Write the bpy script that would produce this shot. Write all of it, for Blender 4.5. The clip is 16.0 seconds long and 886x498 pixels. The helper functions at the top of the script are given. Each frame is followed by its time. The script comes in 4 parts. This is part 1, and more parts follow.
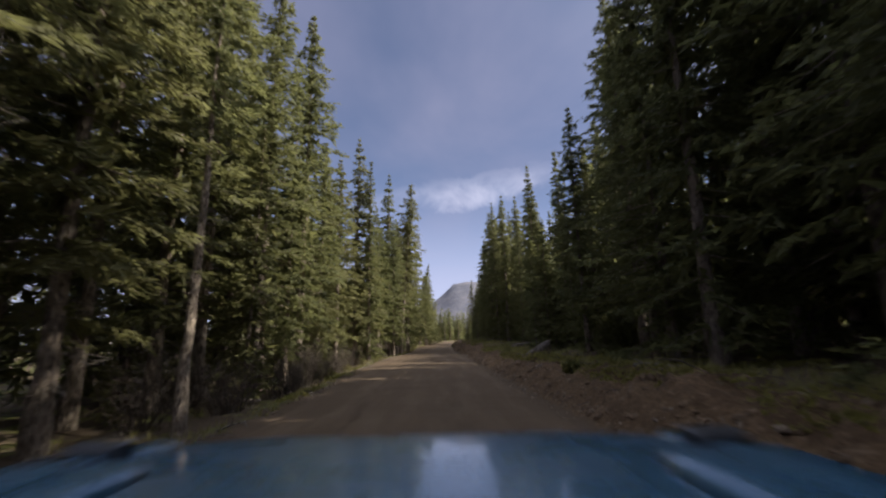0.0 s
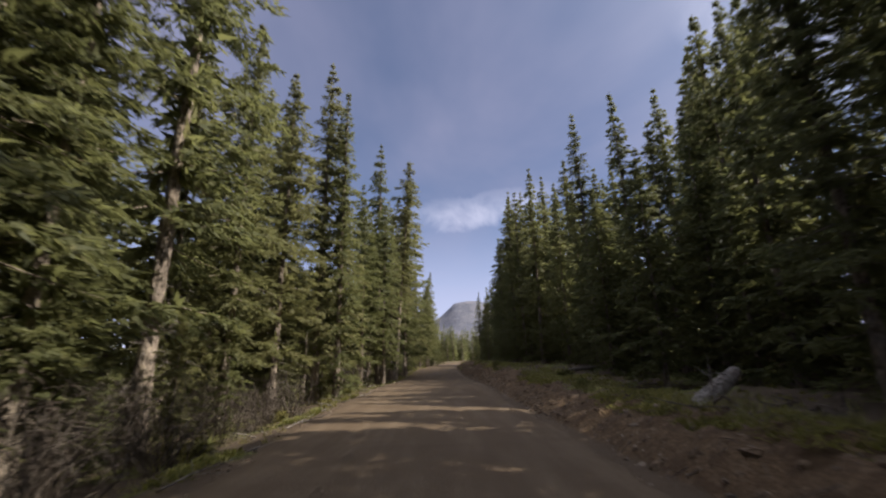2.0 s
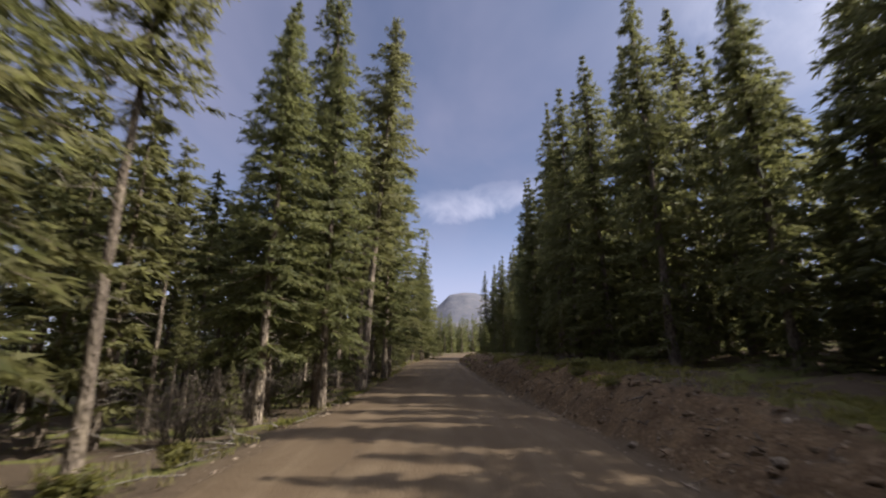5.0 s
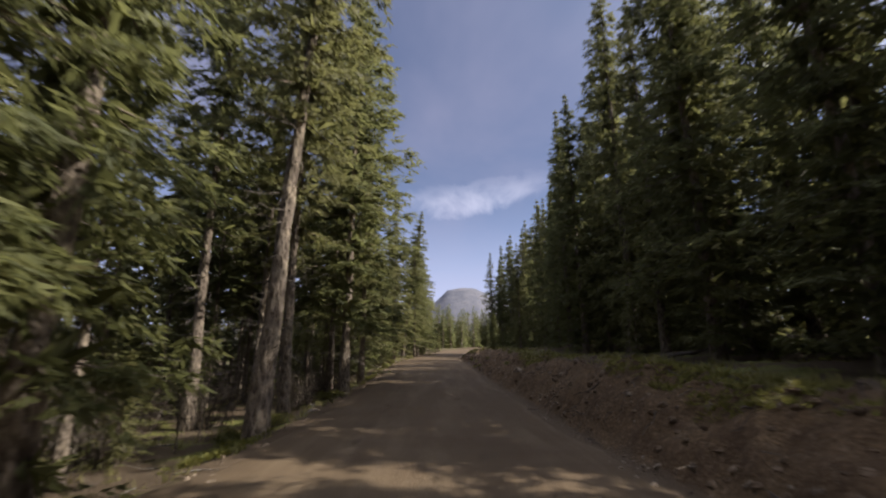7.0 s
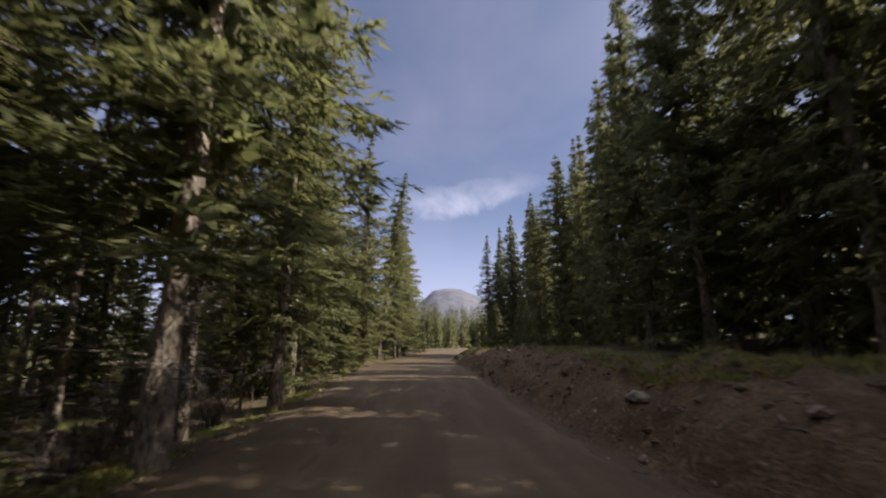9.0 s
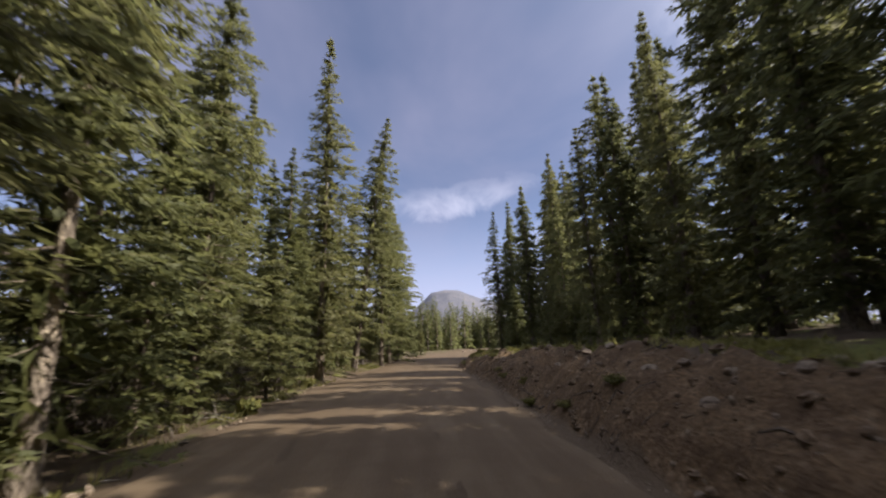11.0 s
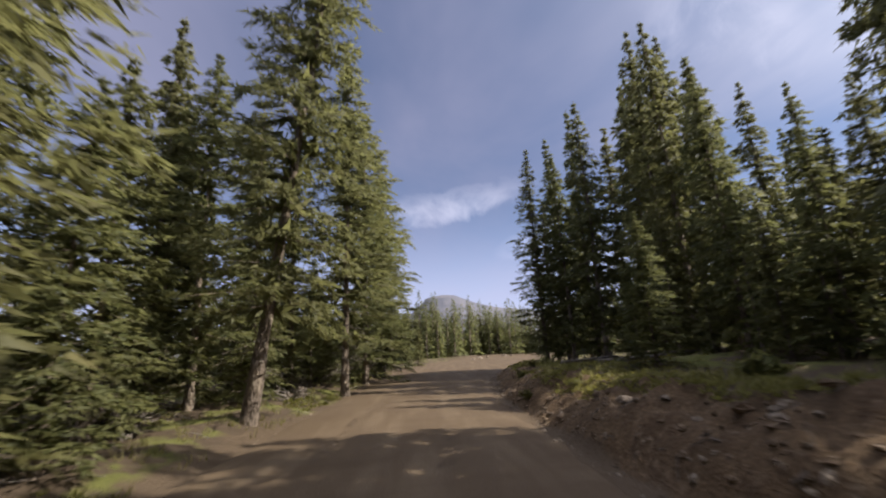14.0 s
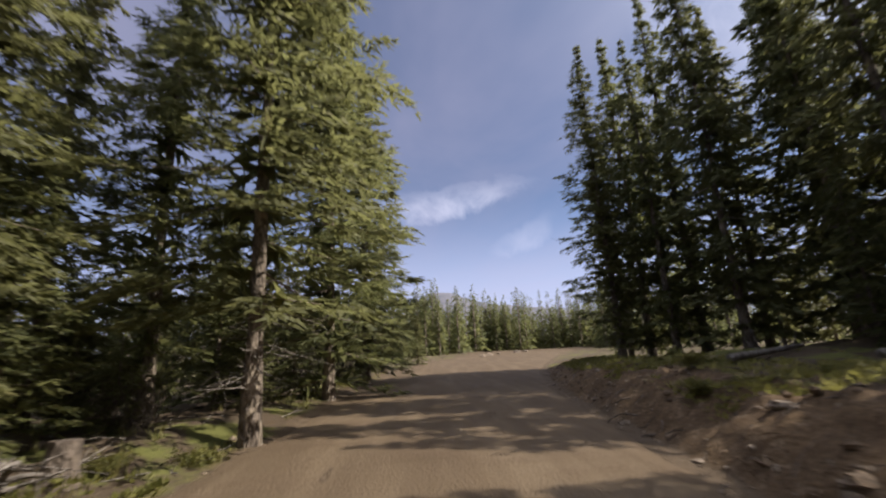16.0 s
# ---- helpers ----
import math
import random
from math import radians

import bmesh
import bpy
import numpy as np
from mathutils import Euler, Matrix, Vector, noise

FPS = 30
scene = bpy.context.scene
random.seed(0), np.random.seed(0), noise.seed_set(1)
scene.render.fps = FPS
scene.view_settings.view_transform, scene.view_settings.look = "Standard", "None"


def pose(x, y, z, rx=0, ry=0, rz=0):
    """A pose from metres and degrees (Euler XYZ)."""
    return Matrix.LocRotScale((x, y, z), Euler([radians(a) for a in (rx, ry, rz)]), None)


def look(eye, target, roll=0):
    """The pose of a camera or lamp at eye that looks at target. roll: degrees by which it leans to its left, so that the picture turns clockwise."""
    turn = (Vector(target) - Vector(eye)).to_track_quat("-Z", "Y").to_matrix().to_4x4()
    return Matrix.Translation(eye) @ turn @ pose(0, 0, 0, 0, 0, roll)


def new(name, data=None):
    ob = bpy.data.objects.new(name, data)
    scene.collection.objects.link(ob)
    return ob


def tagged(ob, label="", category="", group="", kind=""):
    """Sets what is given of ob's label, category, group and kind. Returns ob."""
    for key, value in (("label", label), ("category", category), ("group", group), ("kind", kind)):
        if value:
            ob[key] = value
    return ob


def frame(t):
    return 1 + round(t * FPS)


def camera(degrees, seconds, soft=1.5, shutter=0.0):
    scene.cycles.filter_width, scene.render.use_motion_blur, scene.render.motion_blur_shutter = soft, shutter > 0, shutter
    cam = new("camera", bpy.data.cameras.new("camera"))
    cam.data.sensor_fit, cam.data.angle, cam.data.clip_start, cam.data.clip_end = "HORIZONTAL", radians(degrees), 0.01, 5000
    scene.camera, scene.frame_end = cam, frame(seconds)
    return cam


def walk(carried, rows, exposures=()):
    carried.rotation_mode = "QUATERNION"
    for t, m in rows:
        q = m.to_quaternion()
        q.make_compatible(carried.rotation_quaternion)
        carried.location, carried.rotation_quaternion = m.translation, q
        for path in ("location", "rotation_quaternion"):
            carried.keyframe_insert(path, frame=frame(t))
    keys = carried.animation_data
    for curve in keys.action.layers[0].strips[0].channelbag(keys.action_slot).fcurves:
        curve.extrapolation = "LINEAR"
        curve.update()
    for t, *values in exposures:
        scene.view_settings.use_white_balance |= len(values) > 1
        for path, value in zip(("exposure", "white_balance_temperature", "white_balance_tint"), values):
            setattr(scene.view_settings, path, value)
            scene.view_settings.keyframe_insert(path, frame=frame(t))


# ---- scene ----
cam = camera(93.9, 16.0, soft=2.05, shutter=0.42)
PATH = [
    (0, (0.172, 0.073, 1.573), (0.177, 2.029, 1.991), -1.3),
    (0.5, (0.038, 3.135, 1.648), (0.048, 5.081, 2.109), -1.3),
    (1, (-0.139, 6.156, 1.653), (-0.128, 8.098, 2.134), -1.3),
    (1.5, (-0.357, 9.151, 1.602), (-0.348, 11.088, 2.098), -1.4),
    (2, (-0.497, 12.08, 1.619), (-0.494, 14.014, 2.127), -1.2),
    (2.5, (-0.717, 15.061, 1.662), (-0.721, 16.995, 2.174), -1.1),
    (3, (-0.916, 18.021, 1.648), (-0.92, 19.955, 2.158), -1.0),
    (3.5, (-1.086, 20.917, 1.636), (-1.083, 22.852, 2.142), -1.2),
    (4, (-1.19, 23.79, 1.608), (-1.183, 25.726, 2.11), -1.2),
    (4.2, (-1.192, 24.959, 1.612), (-1.178, 26.897, 2.107), -0.9),
    (6.3, (-1.182, 37.586, 1.64), (-1.163, 39.535, 2.092), 0.0),
    (6.5, (-1.142, 38.742, 1.626), (-1.128, 40.689, 2.083), -0.1),
    (7, (-1.122, 41.518, 1.513), (-1.091, 43.467, 1.961), -0.4),
    (7.5, (-0.979, 44.231, 1.406), (-0.927, 46.18, 1.852), -0.3),
    (8, (-1.077, 47.108, 1.388), (-1.001, 49.056, 1.835), -0.4),
    (8.5, (-1.211, 49.893, 1.305), (-1.119, 51.839, 1.755), -0.8),
    (9, (-1.204, 52.842, 1.251), (-1.106, 54.788, 1.702), -0.1),
    (9.2, (-1.188, 53.966, 1.24), (-1.085, 55.912, 1.69), -1.0),
    (11.3, (-0.767, 64.787, 1.186), (-0.654, 66.729, 1.652), -2.0),
    (11.5, (-0.761, 65.862, 1.194), (-0.641, 67.8, 1.676), -1.5),
    (12, (-0.756, 68.624, 1.267), (-0.638, 70.561, 1.751), -1.8),
    (12.5, (-0.79, 71.357, 1.352), (-0.666, 73.293, 1.839), -2.1),
    (13, (-0.805, 74.134, 1.395), (-0.684, 76.069, 1.883), -2.8),
    (13.5, (-0.919, 76.973, 1.425), (-0.787, 78.908, 1.91), -2.7),
    (14, (-0.982, 79.792, 1.41), (-0.846, 81.728, 1.893), -2.8),
    (14.5, (-1.146, 82.534, 1.388), (-0.999, 84.47, 1.868), -2.3),
    (15, (-1.222, 85.151, 1.331), (-1.068, 87.087, 1.809), -2.2),
    (15.5, (-1.18, 87.847, 1.295), (-1.024, 89.783, 1.774), -2.6),
    (16, (-1.249, 90.484, 1.207), (-1.092, 92.421, 1.679), -3.2),
]
walk(cam, [(t, look(*p)) for t, *p in PATH], exposures=((0, 0.9, 6200, 11), (9, 0.93, 6200, 11), (11.5, 1.03, 6200, 11), (12.5, 1.03, 6200, 11), (13.5, 0.93, 6200, 11), (16, 0.95, 6200, 11)))


# ---- light ----
SUN_ELEVATION, SUN_SIDE = 45.0, -10.0  # degrees above the ground; degrees behind the road's right-hand side
sun_dir = Vector((math.cos(radians(SUN_ELEVATION)) * math.cos(radians(SUN_SIDE)),
                  math.cos(radians(SUN_ELEVATION)) * math.sin(radians(SUN_SIDE)), math.sin(radians(SUN_ELEVATION))))
sun = new("sun", bpy.data.lights.new("sun", "SUN"))
sun.data.energy, sun.data.angle, sun.data.color = 4.2, radians(0.53), (1.0, 0.93, 0.82)
sun.matrix_world = look(sun_dir * 60, (0, 0, 0))


# ---- node helpers ----
class Nodes:
    """A short way to write a node tree."""

    def __init__(self, tree):
        self.tree = tree
        tree.nodes.clear()

    def add(self, kind, settings=None, **links):
        node = self.tree.nodes.new(kind)
        given = settings or {}
        if "operation" in given:
            node.operation = given["operation"]
            if "use_clamp" in given:
                node.use_clamp = given["use_clamp"]
        if "interpolation_type" in given:
            node.interpolation_type = given["interpolation_type"]
        if "data_type" in given:
            node.data_type, node.blend_type = given["data_type"], given["blend_type"]
        if "attribute_name" in given:
            node.attribute_name = given["attribute_name"]
        for key, value in links.items():
            self.put(node, key, value)
        return node

    def put(self, node, key, value):
        socket = node.inputs[int(key[1:])] if key[0] == "i" and key[1:].isdigit() else node.inputs[key.replace("_", " ")]
        if isinstance(value, bpy.types.NodeSocket):
            self.tree.links.new(value, socket)
        elif isinstance(value, bpy.types.Node):
            self.tree.links.new(value.outputs[0], socket)
        else:
            socket.default_value = value

    def math(self, op, a, b=0.5, clamp=False):
        return self.add("ShaderNodeMath", {"operation": op, "use_clamp": clamp}, i0=a, i1=b).outputs[0]

    def noise(self, vector, scale, detail=3.0, rough=0.55, distortion=0.0):
        return self.add("ShaderNodeTexNoise", Vector=vector, Scale=scale, Detail=detail, Roughness=rough, Distortion=distortion).outputs[0]

    def step(self, value, low, high, a=0.0, b=1.0):
        return self.add("ShaderNodeMapRange", {"interpolation_type": "SMOOTHSTEP"}, Value=value, i1=low, i2=high, i3=a, i4=b).outputs[0]

    def mix(self, fac, a, b, blend="MIX"):
        node = self.add("ShaderNodeMix", {"data_type": "RGBA", "blend_type": blend}, i0=fac, i6=a, i7=b)
        return node.outputs[2]

    def bump(self, height, strength, distance):
        return self.add("ShaderNodeBump", Height=height, Strength=strength, Distance=distance).outputs[0]


def rgb(r, g, b):
    return (r, g, b, 1.0)


def material(name):
    m = bpy.data.materials.new(name)
    m.use_nodes = True
    n = Nodes(m.node_tree)
    out = n.add("ShaderNodeOutputMaterial")
    shader = n.add("ShaderNodeBsdfPrincipled")
    n.put(out, "Surface", shader.outputs[0])
    return m, n, shader, out


# ---- sky: clear mountain air with thin high cloud ----
world = bpy.data.worlds.new("sky")
scene.world = world
world.use_nodes = True
n = Nodes(world.node_tree)
sky = n.add("ShaderNodeTexSky")
sky.sky_type, sky.sun_disc = "NISHITA", False
sky.sun_elevation, sky.sun_rotation = radians(SUN_ELEVATION), radians(90 - SUN_SIDE)
sky.altitude, sky.air_density, sky.dust_density, sky.ozone_density = 2900, 1.0, 0.6, 2.0
way = n.add("ShaderNodeTexCoord").outputs["Generated"]
axes = n.add("ShaderNodeSeparateXYZ", Vector=way)
east, north, up = axes.outputs[0], axes.outputs[1], axes.outputs[2]
# the cloud layer lies on a flat sheet high above
height = n.math("MAXIMUM", up, 0.04)
sheet = n.add("ShaderNodeCombineXYZ", X=n.math("DIVIDE", east, height), Y=n.math("DIVIDE", north, height), Z=0.0).outputs[0]
veil = n.step(n.noise(n.add("ShaderNodeMapping", Vector=sheet, Scale=(1.0, 0.45, 1.0)).outputs[0], 0.9, 5.0, 0.5, 0.3), 0.12, 0.88)
veil = n.math("MULTIPLY", veil, n.step(up, 0.10, 0.55, 0.35, 0.85))
# bank of white cloud over the road's end, and a few more puffs
fluff = n.noise(way, 9.0, 6.0, 0.6, 0.4)
drift = n.math("MULTIPLY", n.math("SUBTRACT", fluff, 0.5), 0.10)


def cloud(azimuth, elevation, wide, tall, slope):
    """How much cloud, in a long soft patch round a direction in the sky; degrees."""
    side = n.math("SUBTRACT", n.math("DIVIDE", east, n.math("MAXIMUM", north, 0.05)), math.tan(radians(azimuth)))
    rise = n.math("SUBTRACT", n.math("ADD", up, drift), math.sin(radians(elevation)))
    rise = n.math("SUBTRACT", rise, n.math("MULTIPLY", side, slope))
    a = n.math("POWER", n.math("DIVIDE", side, wide), 2.0)
    b = n.math("POWER", n.math("DIVIDE", rise, tall), 2.0)
    return n.step(n.math("ADD", a, b), 0.0, 2.2, 1.0, 0.0)


patches = n.math("MAXIMUM", cloud(3.6, 19.7, 0.21, 0.026, 0.12), cloud(44.0, 34.0, 0.22, 0.06, -0.2))
patches = n.math("MAXIMUM", patches, n.math("MULTIPLY", cloud(16.0, 14.5, 0.07, 0.025, 0.35), 0.5))
patches = n.math("MULTIPLY", patches, n.step(fluff, 0.30, 0.74, 0.08, 0.58))
# thin cloud is brighter towards the sun; strengthened there to fill the shade
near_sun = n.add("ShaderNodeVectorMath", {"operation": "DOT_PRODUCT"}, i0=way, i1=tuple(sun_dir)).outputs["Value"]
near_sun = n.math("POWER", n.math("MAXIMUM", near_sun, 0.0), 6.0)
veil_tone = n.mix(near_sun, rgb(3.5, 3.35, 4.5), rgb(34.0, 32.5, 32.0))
# added fill: the unseen sky overhead is made far brighter to lift shade
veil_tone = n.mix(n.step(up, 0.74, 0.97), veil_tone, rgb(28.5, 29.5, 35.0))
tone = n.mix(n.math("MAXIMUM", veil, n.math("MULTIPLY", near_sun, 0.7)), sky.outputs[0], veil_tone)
tone = n.mix(patches, tone, rgb(7.0, 6.9, 8.2))
tone = n.mix(n.step(up, 0.02, 0.38, 0.8, 0.0), tone, rgb(5.6, 5.5, 7.3))
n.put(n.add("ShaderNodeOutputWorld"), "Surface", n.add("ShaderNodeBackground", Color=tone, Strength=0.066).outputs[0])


# ---- materials ----
def position(n):
    return n.add("ShaderNodeNewGeometry").outputs["Position"]


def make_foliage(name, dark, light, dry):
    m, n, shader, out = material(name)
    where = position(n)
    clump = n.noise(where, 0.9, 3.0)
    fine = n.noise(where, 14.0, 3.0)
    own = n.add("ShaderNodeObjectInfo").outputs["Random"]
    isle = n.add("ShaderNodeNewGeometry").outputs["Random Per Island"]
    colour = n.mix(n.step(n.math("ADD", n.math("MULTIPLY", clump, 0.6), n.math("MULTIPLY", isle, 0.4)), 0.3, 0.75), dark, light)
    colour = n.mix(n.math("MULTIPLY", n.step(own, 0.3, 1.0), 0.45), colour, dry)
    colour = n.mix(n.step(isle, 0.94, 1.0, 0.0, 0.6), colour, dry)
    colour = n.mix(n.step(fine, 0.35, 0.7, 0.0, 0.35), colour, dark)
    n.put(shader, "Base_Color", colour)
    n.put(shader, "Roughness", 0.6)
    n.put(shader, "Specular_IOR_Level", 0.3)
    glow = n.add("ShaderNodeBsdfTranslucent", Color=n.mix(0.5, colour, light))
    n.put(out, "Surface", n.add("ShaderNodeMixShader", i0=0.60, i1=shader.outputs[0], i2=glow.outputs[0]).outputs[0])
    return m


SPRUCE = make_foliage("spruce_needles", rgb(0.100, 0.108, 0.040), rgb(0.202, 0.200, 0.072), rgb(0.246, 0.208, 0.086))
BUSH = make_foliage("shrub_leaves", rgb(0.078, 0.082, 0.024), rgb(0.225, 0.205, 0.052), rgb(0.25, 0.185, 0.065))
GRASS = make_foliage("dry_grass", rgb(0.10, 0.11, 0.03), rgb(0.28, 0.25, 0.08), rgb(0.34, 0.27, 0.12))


def make_bark(name, dark, light, patch):
    m, n, shader, out = material(name)
    where = n.add("ShaderNodeTexCoord").outputs["Object"]
    tall = n.add("ShaderNodeMapping", Vector=where, Scale=(1.0, 1.0, 0.35)).outputs[0]
    warp = n.add("ShaderNodeMapping", Vector=n.add("ShaderNodeTexNoise", Vector=where, Scale=9.0).outputs["Color"], Scale=(0.07, 0.07, 0.07)).outputs[0]
    warp = n.add("ShaderNodeVectorMath", {"operation": "ADD"}, i0=tall, i1=warp).outputs[0]
    scales = n.add("ShaderNodeTexVoronoi", Vector=warp, Scale=15.0).outputs[0]
    fine = n.noise(tall, 32.0, 4.0)
    blotch = n.noise(n.add("ShaderNodeMapping", Vector=where, Scale=(1.0, 1.0, 0.55)).outputs[0], 3.8, 5.0, 0.7)
    own = n.add("ShaderNodeObjectInfo").outputs["Random"]
    colour = n.mix(n.step(n.math("ADD", n.math("MULTIPLY", scales, 0.6), n.math("MULTIPLY", fine, 0.7)), 0.35, 0.8), dark, light)
    colour = n.mix(n.step(blotch, 0.48, 0.60, 0.0, 0.8), colour, patch)
    colour = n.mix(n.step(n.noise(tall, 5.5, 4.0, 0.6), 0.5, 0.68, 0.0, 0.65), colour, dark)
    colour = n.mix(n.step(own, 0.0, 1.0, 0.0, 0.4), colour, dark)
    n.put(shader, "Base_Color", colour)
    n.put(shader, "Roughness", 0.9)
    n.put(shader, "Specular_IOR_Level", 0.2)
    n.put(shader, "Normal", n.bump(n.math("ADD", n.math("MULTIPLY", scales, 1.2), n.math("ADD", n.math("MULTIPLY", fine, 0.5), n.math("MULTIPLY", blotch, 1.2))), 1.0, 0.04))
    return m


BARK = make_bark("spruce_bark", rgb(0.066, 0.049, 0.036), rgb(0.245, 0.195, 0.148), rgb(0.43, 0.345, 0.245))
DEADWOOD = make_bark("weathered_wood", rgb(0.078, 0.062, 0.049), rgb(0.235, 0.205, 0.17), rgb(0.15, 0.12, 0.095))


def make_ground():
    """Forest floor: brown litter, moss and dry grass, with bare red soil where the bank is cut."""
    m, n, shader, out = material("forest_floor")
    where = position(n)
    cut = n.add("ShaderNodeAttribute", {"attribute_name": "cut"}).outputs["Fac"]
    worn = n.add("ShaderNodeAttribute", {"attribute_name": "worn"}).outputs["Fac"]
    broad, mid, fine = n.noise(where, 0.55, 4.0), n.noise(where, 2.2, 5.0, 0.6), n.noise(where, 22.0, 5.0, 0.65)
    litter = n.mix(fine, rgb(0.040, 0.029, 0.019), rgb(0.130, 0.092, 0.058))
    moss = n.mix(fine, rgb(0.055, 0.062, 0.018), rgb(0.19, 0.18, 0.050))
    floor = n.mix(n.step(n.math("ADD", broad, n.math("MULTIPLY", mid, 0.4)), 0.70, 0.84), litter, moss)
    soil = n.mix(n.step(fine, 0.3, 0.75), rgb(0.064, 0.040, 0.020), rgb(0.198, 0.127, 0.067))
    soil = n.mix(n.step(mid, 0.42, 0.62, 0.0, 0.75), soil, rgb(0.072, 0.044, 0.023))
    soil = n.mix(n.step(n.noise(where, 8.0, 4.0, 0.6), 0.55, 0.68, 0.0, 0.7), soil, rgb(0.205, 0.142, 0.086))
    edge = n.step(n.math("ADD", cut, n.math("MULTIPLY", n.math("SUBTRACT", mid, 0.5), 1.6)), 0.35, 0.85)
    colour = n.mix(edge, floor, soil)
    gravel = n.mix(fine, rgb(0.067, 0.046, 0.027), rgb(0.140, 0.099, 0.062))
    colour = n.mix(n.step(n.math("ADD", worn, n.math("MULTIPLY", n.math("SUBTRACT", mid, 0.5), 0.8)), 0.35, 0.65), colour, gravel)
    n.put(shader, "Base_Color", colour)
    n.put(shader, "Roughness", 0.95)
    n.put(shader, "Specular_IOR_Level", 0.15)
    n.put(shader, "Normal", n.bump(n.math("ADD", fine, n.math("MULTIPLY", mid, 2.0)), 0.9, 0.055))
    return m


def make_road():
    """Packed dirt and fine gravel, smoother in the wheel tracks."""
    m, n, shader, out = material("packed_dirt")
    where = position(n)
    along = n.add("ShaderNodeMapping", Vector=where, Scale=(1.0, 0.12, 1.0)).outputs[0]
    streak, broad, fine = n.noise(along, 1.9, 4.0), n.noise(where, 0.5, 3.0), n.noise(where, 45.0, 5.0, 0.7)
    ripple = n.noise(n.add("ShaderNodeMapping", Vector=where, Scale=(0.35, 1.6, 1.0)).outputs[0], 1.3, 3.0)
    stones = n.add("ShaderNodeTexVoronoi", Vector=where, Scale=26.0).outputs[0]
    colour = n.mix(fine, rgb(0.067, 0.045, 0.025), rgb(0.127, 0.087, 0.050))
    colour = n.mix(n.step(streak, 0.42, 0.68, 0.0, 0.6), colour, rgb(0.146, 0.104, 0.062))
    colour = n.mix(n.step(broad, 0.5, 0.75, 0.0, 0.5), colour, rgb(0.072, 0.046, 0.025))
    colour = n.mix(n.step(ripple, 0.5, 0.7, 0.0, 0.35), colour, rgb(0.080, 0.052, 0.029))
    colour = n.mix(n.step(stones, 0.0, 0.2, 0.28, 0.0), colour, rgb(0.220, 0.176, 0.128))
    n.put(shader, "Base_Color", colour)
    n.put(shader, "Roughness", 0.92)
    n.put(shader, "Specular_IOR_Level", 0.2)
    n.put(shader, "Normal", n.bump(n.math("ADD", n.math("MULTIPLY", fine, 0.4), n.math("SUBTRACT", ripple, n.math("MULTIPLY", stones, 0.4))), 0.8, 0.03))
    return m


def make_rock(name, dark, light, scale, relief):
    m, n, shader, out = material(name)
    where = position(n)
    own = n.add("ShaderNodeObjectInfo").outputs["Random"]
    a, b = n.noise(where, scale, 6.0, 0.6), n.noise(where, scale * 7, 4.0)
    colour = n.mix(n.step(n.math("ADD", n.math("MULTIPLY", a, 0.6), n.math("MULTIPLY", b, 0.4)), 0.35, 0.65), dark, light)
    colour = n.mix(n.math("MULTIPLY", own, 0.4), colour, dark)
    n.put(shader, "Base_Color", colour)
    n.put(shader, "Roughness", 0.9)
    n.put(shader, "Normal", n.bump(n.math("ADD", a, n.math("MULTIPLY", b, 0.3)), 0.7, relief))
    return m


FLOOR, ROAD = make_ground(), make_road()
STONE = make_rock("field_stone", rgb(0.092, 0.064, 0.041), rgb(0.290, 0.222, 0.152), 9.0, 0.03)
# distance haze is put into the mountain's rock colour as a blue-grey tint
MOUNTAIN = make_rock("bare_mountain", rgb(0.080, 0.082, 0.100), rgb(0.150, 0.136, 0.140), 0.008, 14.0)


# ---- mesh helpers ----
def mesh_from(name, verts, faces, mat, smooth=False):
    me = bpy.data.meshes.new(name)
    me.from_pydata([tuple(v) for v in np.asarray(verts, float).tolist()], [], faces if isinstance(faces, list) else faces.tolist())
    me.materials.append(mat)
    if smooth:
        me.polygons.foreach_set("use_smooth", [True] * len(me.polygons))
    me.update()
    return me


def part(name, me, parent, label=""):
    ob = new(name, me)
    ob.parent = parent
    return tagged(ob, label)


# ---- lie of the land ----
EDGE_Y = (-40, 0, 10, 28, 55, 80, 94, 104, 113, 123, 133, 144, 160, 190)
LEFT_X = (-3.4, -3.4, -3.6, -4.35, -4.45, -4.8, -4.3, -3.9, -3.2, -2.2, 0.5, 4.5, 11.0, 26.0)
RIGHT_X = (2.8, 2.8, 2.6, 2.0, 1.7, 1.5, 1.7, 3.2, 5.6, 9.5, 13.5, 19.0, 28.0, 45.0)
LEVEL_Y = (-40, 0, 20, 38, 45, 53, 65, 71, 78, 85, 95, 110, 130, 150, 300)
LEVEL_Z = (0, 0, 0.05, 0.02, -0.17, -0.3, -0.36, -0.22, -0.14, -0.2, -0.2, -0.12, 0.05, 0.25, 1.0)
BANK_Y = (-40, 4, 15, 25, 35, 45, 55, 65, 75, 90, 100, 108, 116, 126)
BANK_Z = (0.8, 0.85, 0.7, 0.55, 0.65, 1.15, 1.30, 1.2, 1.2, 0.85, 0.75, 0.5, 0.2, 0.0)


def edge_left(y):
    return np.interp(y, EDGE_Y, LEFT_X)


def edge_right(y):
    return np.interp(y, EDGE_Y, RIGHT_X)


def road_level(x, y):
    """The road's own surface, slightly crowned."""
    middle, half = float(edge_left(y) + edge_right(y)) / 2, float(edge_right(y) - edge_left(y)) / 2
    return float(np.interp(y, LEVEL_Y, LEVEL_Z)) - 0.045 * min(1.3, abs(x - middle) / half) ** 2


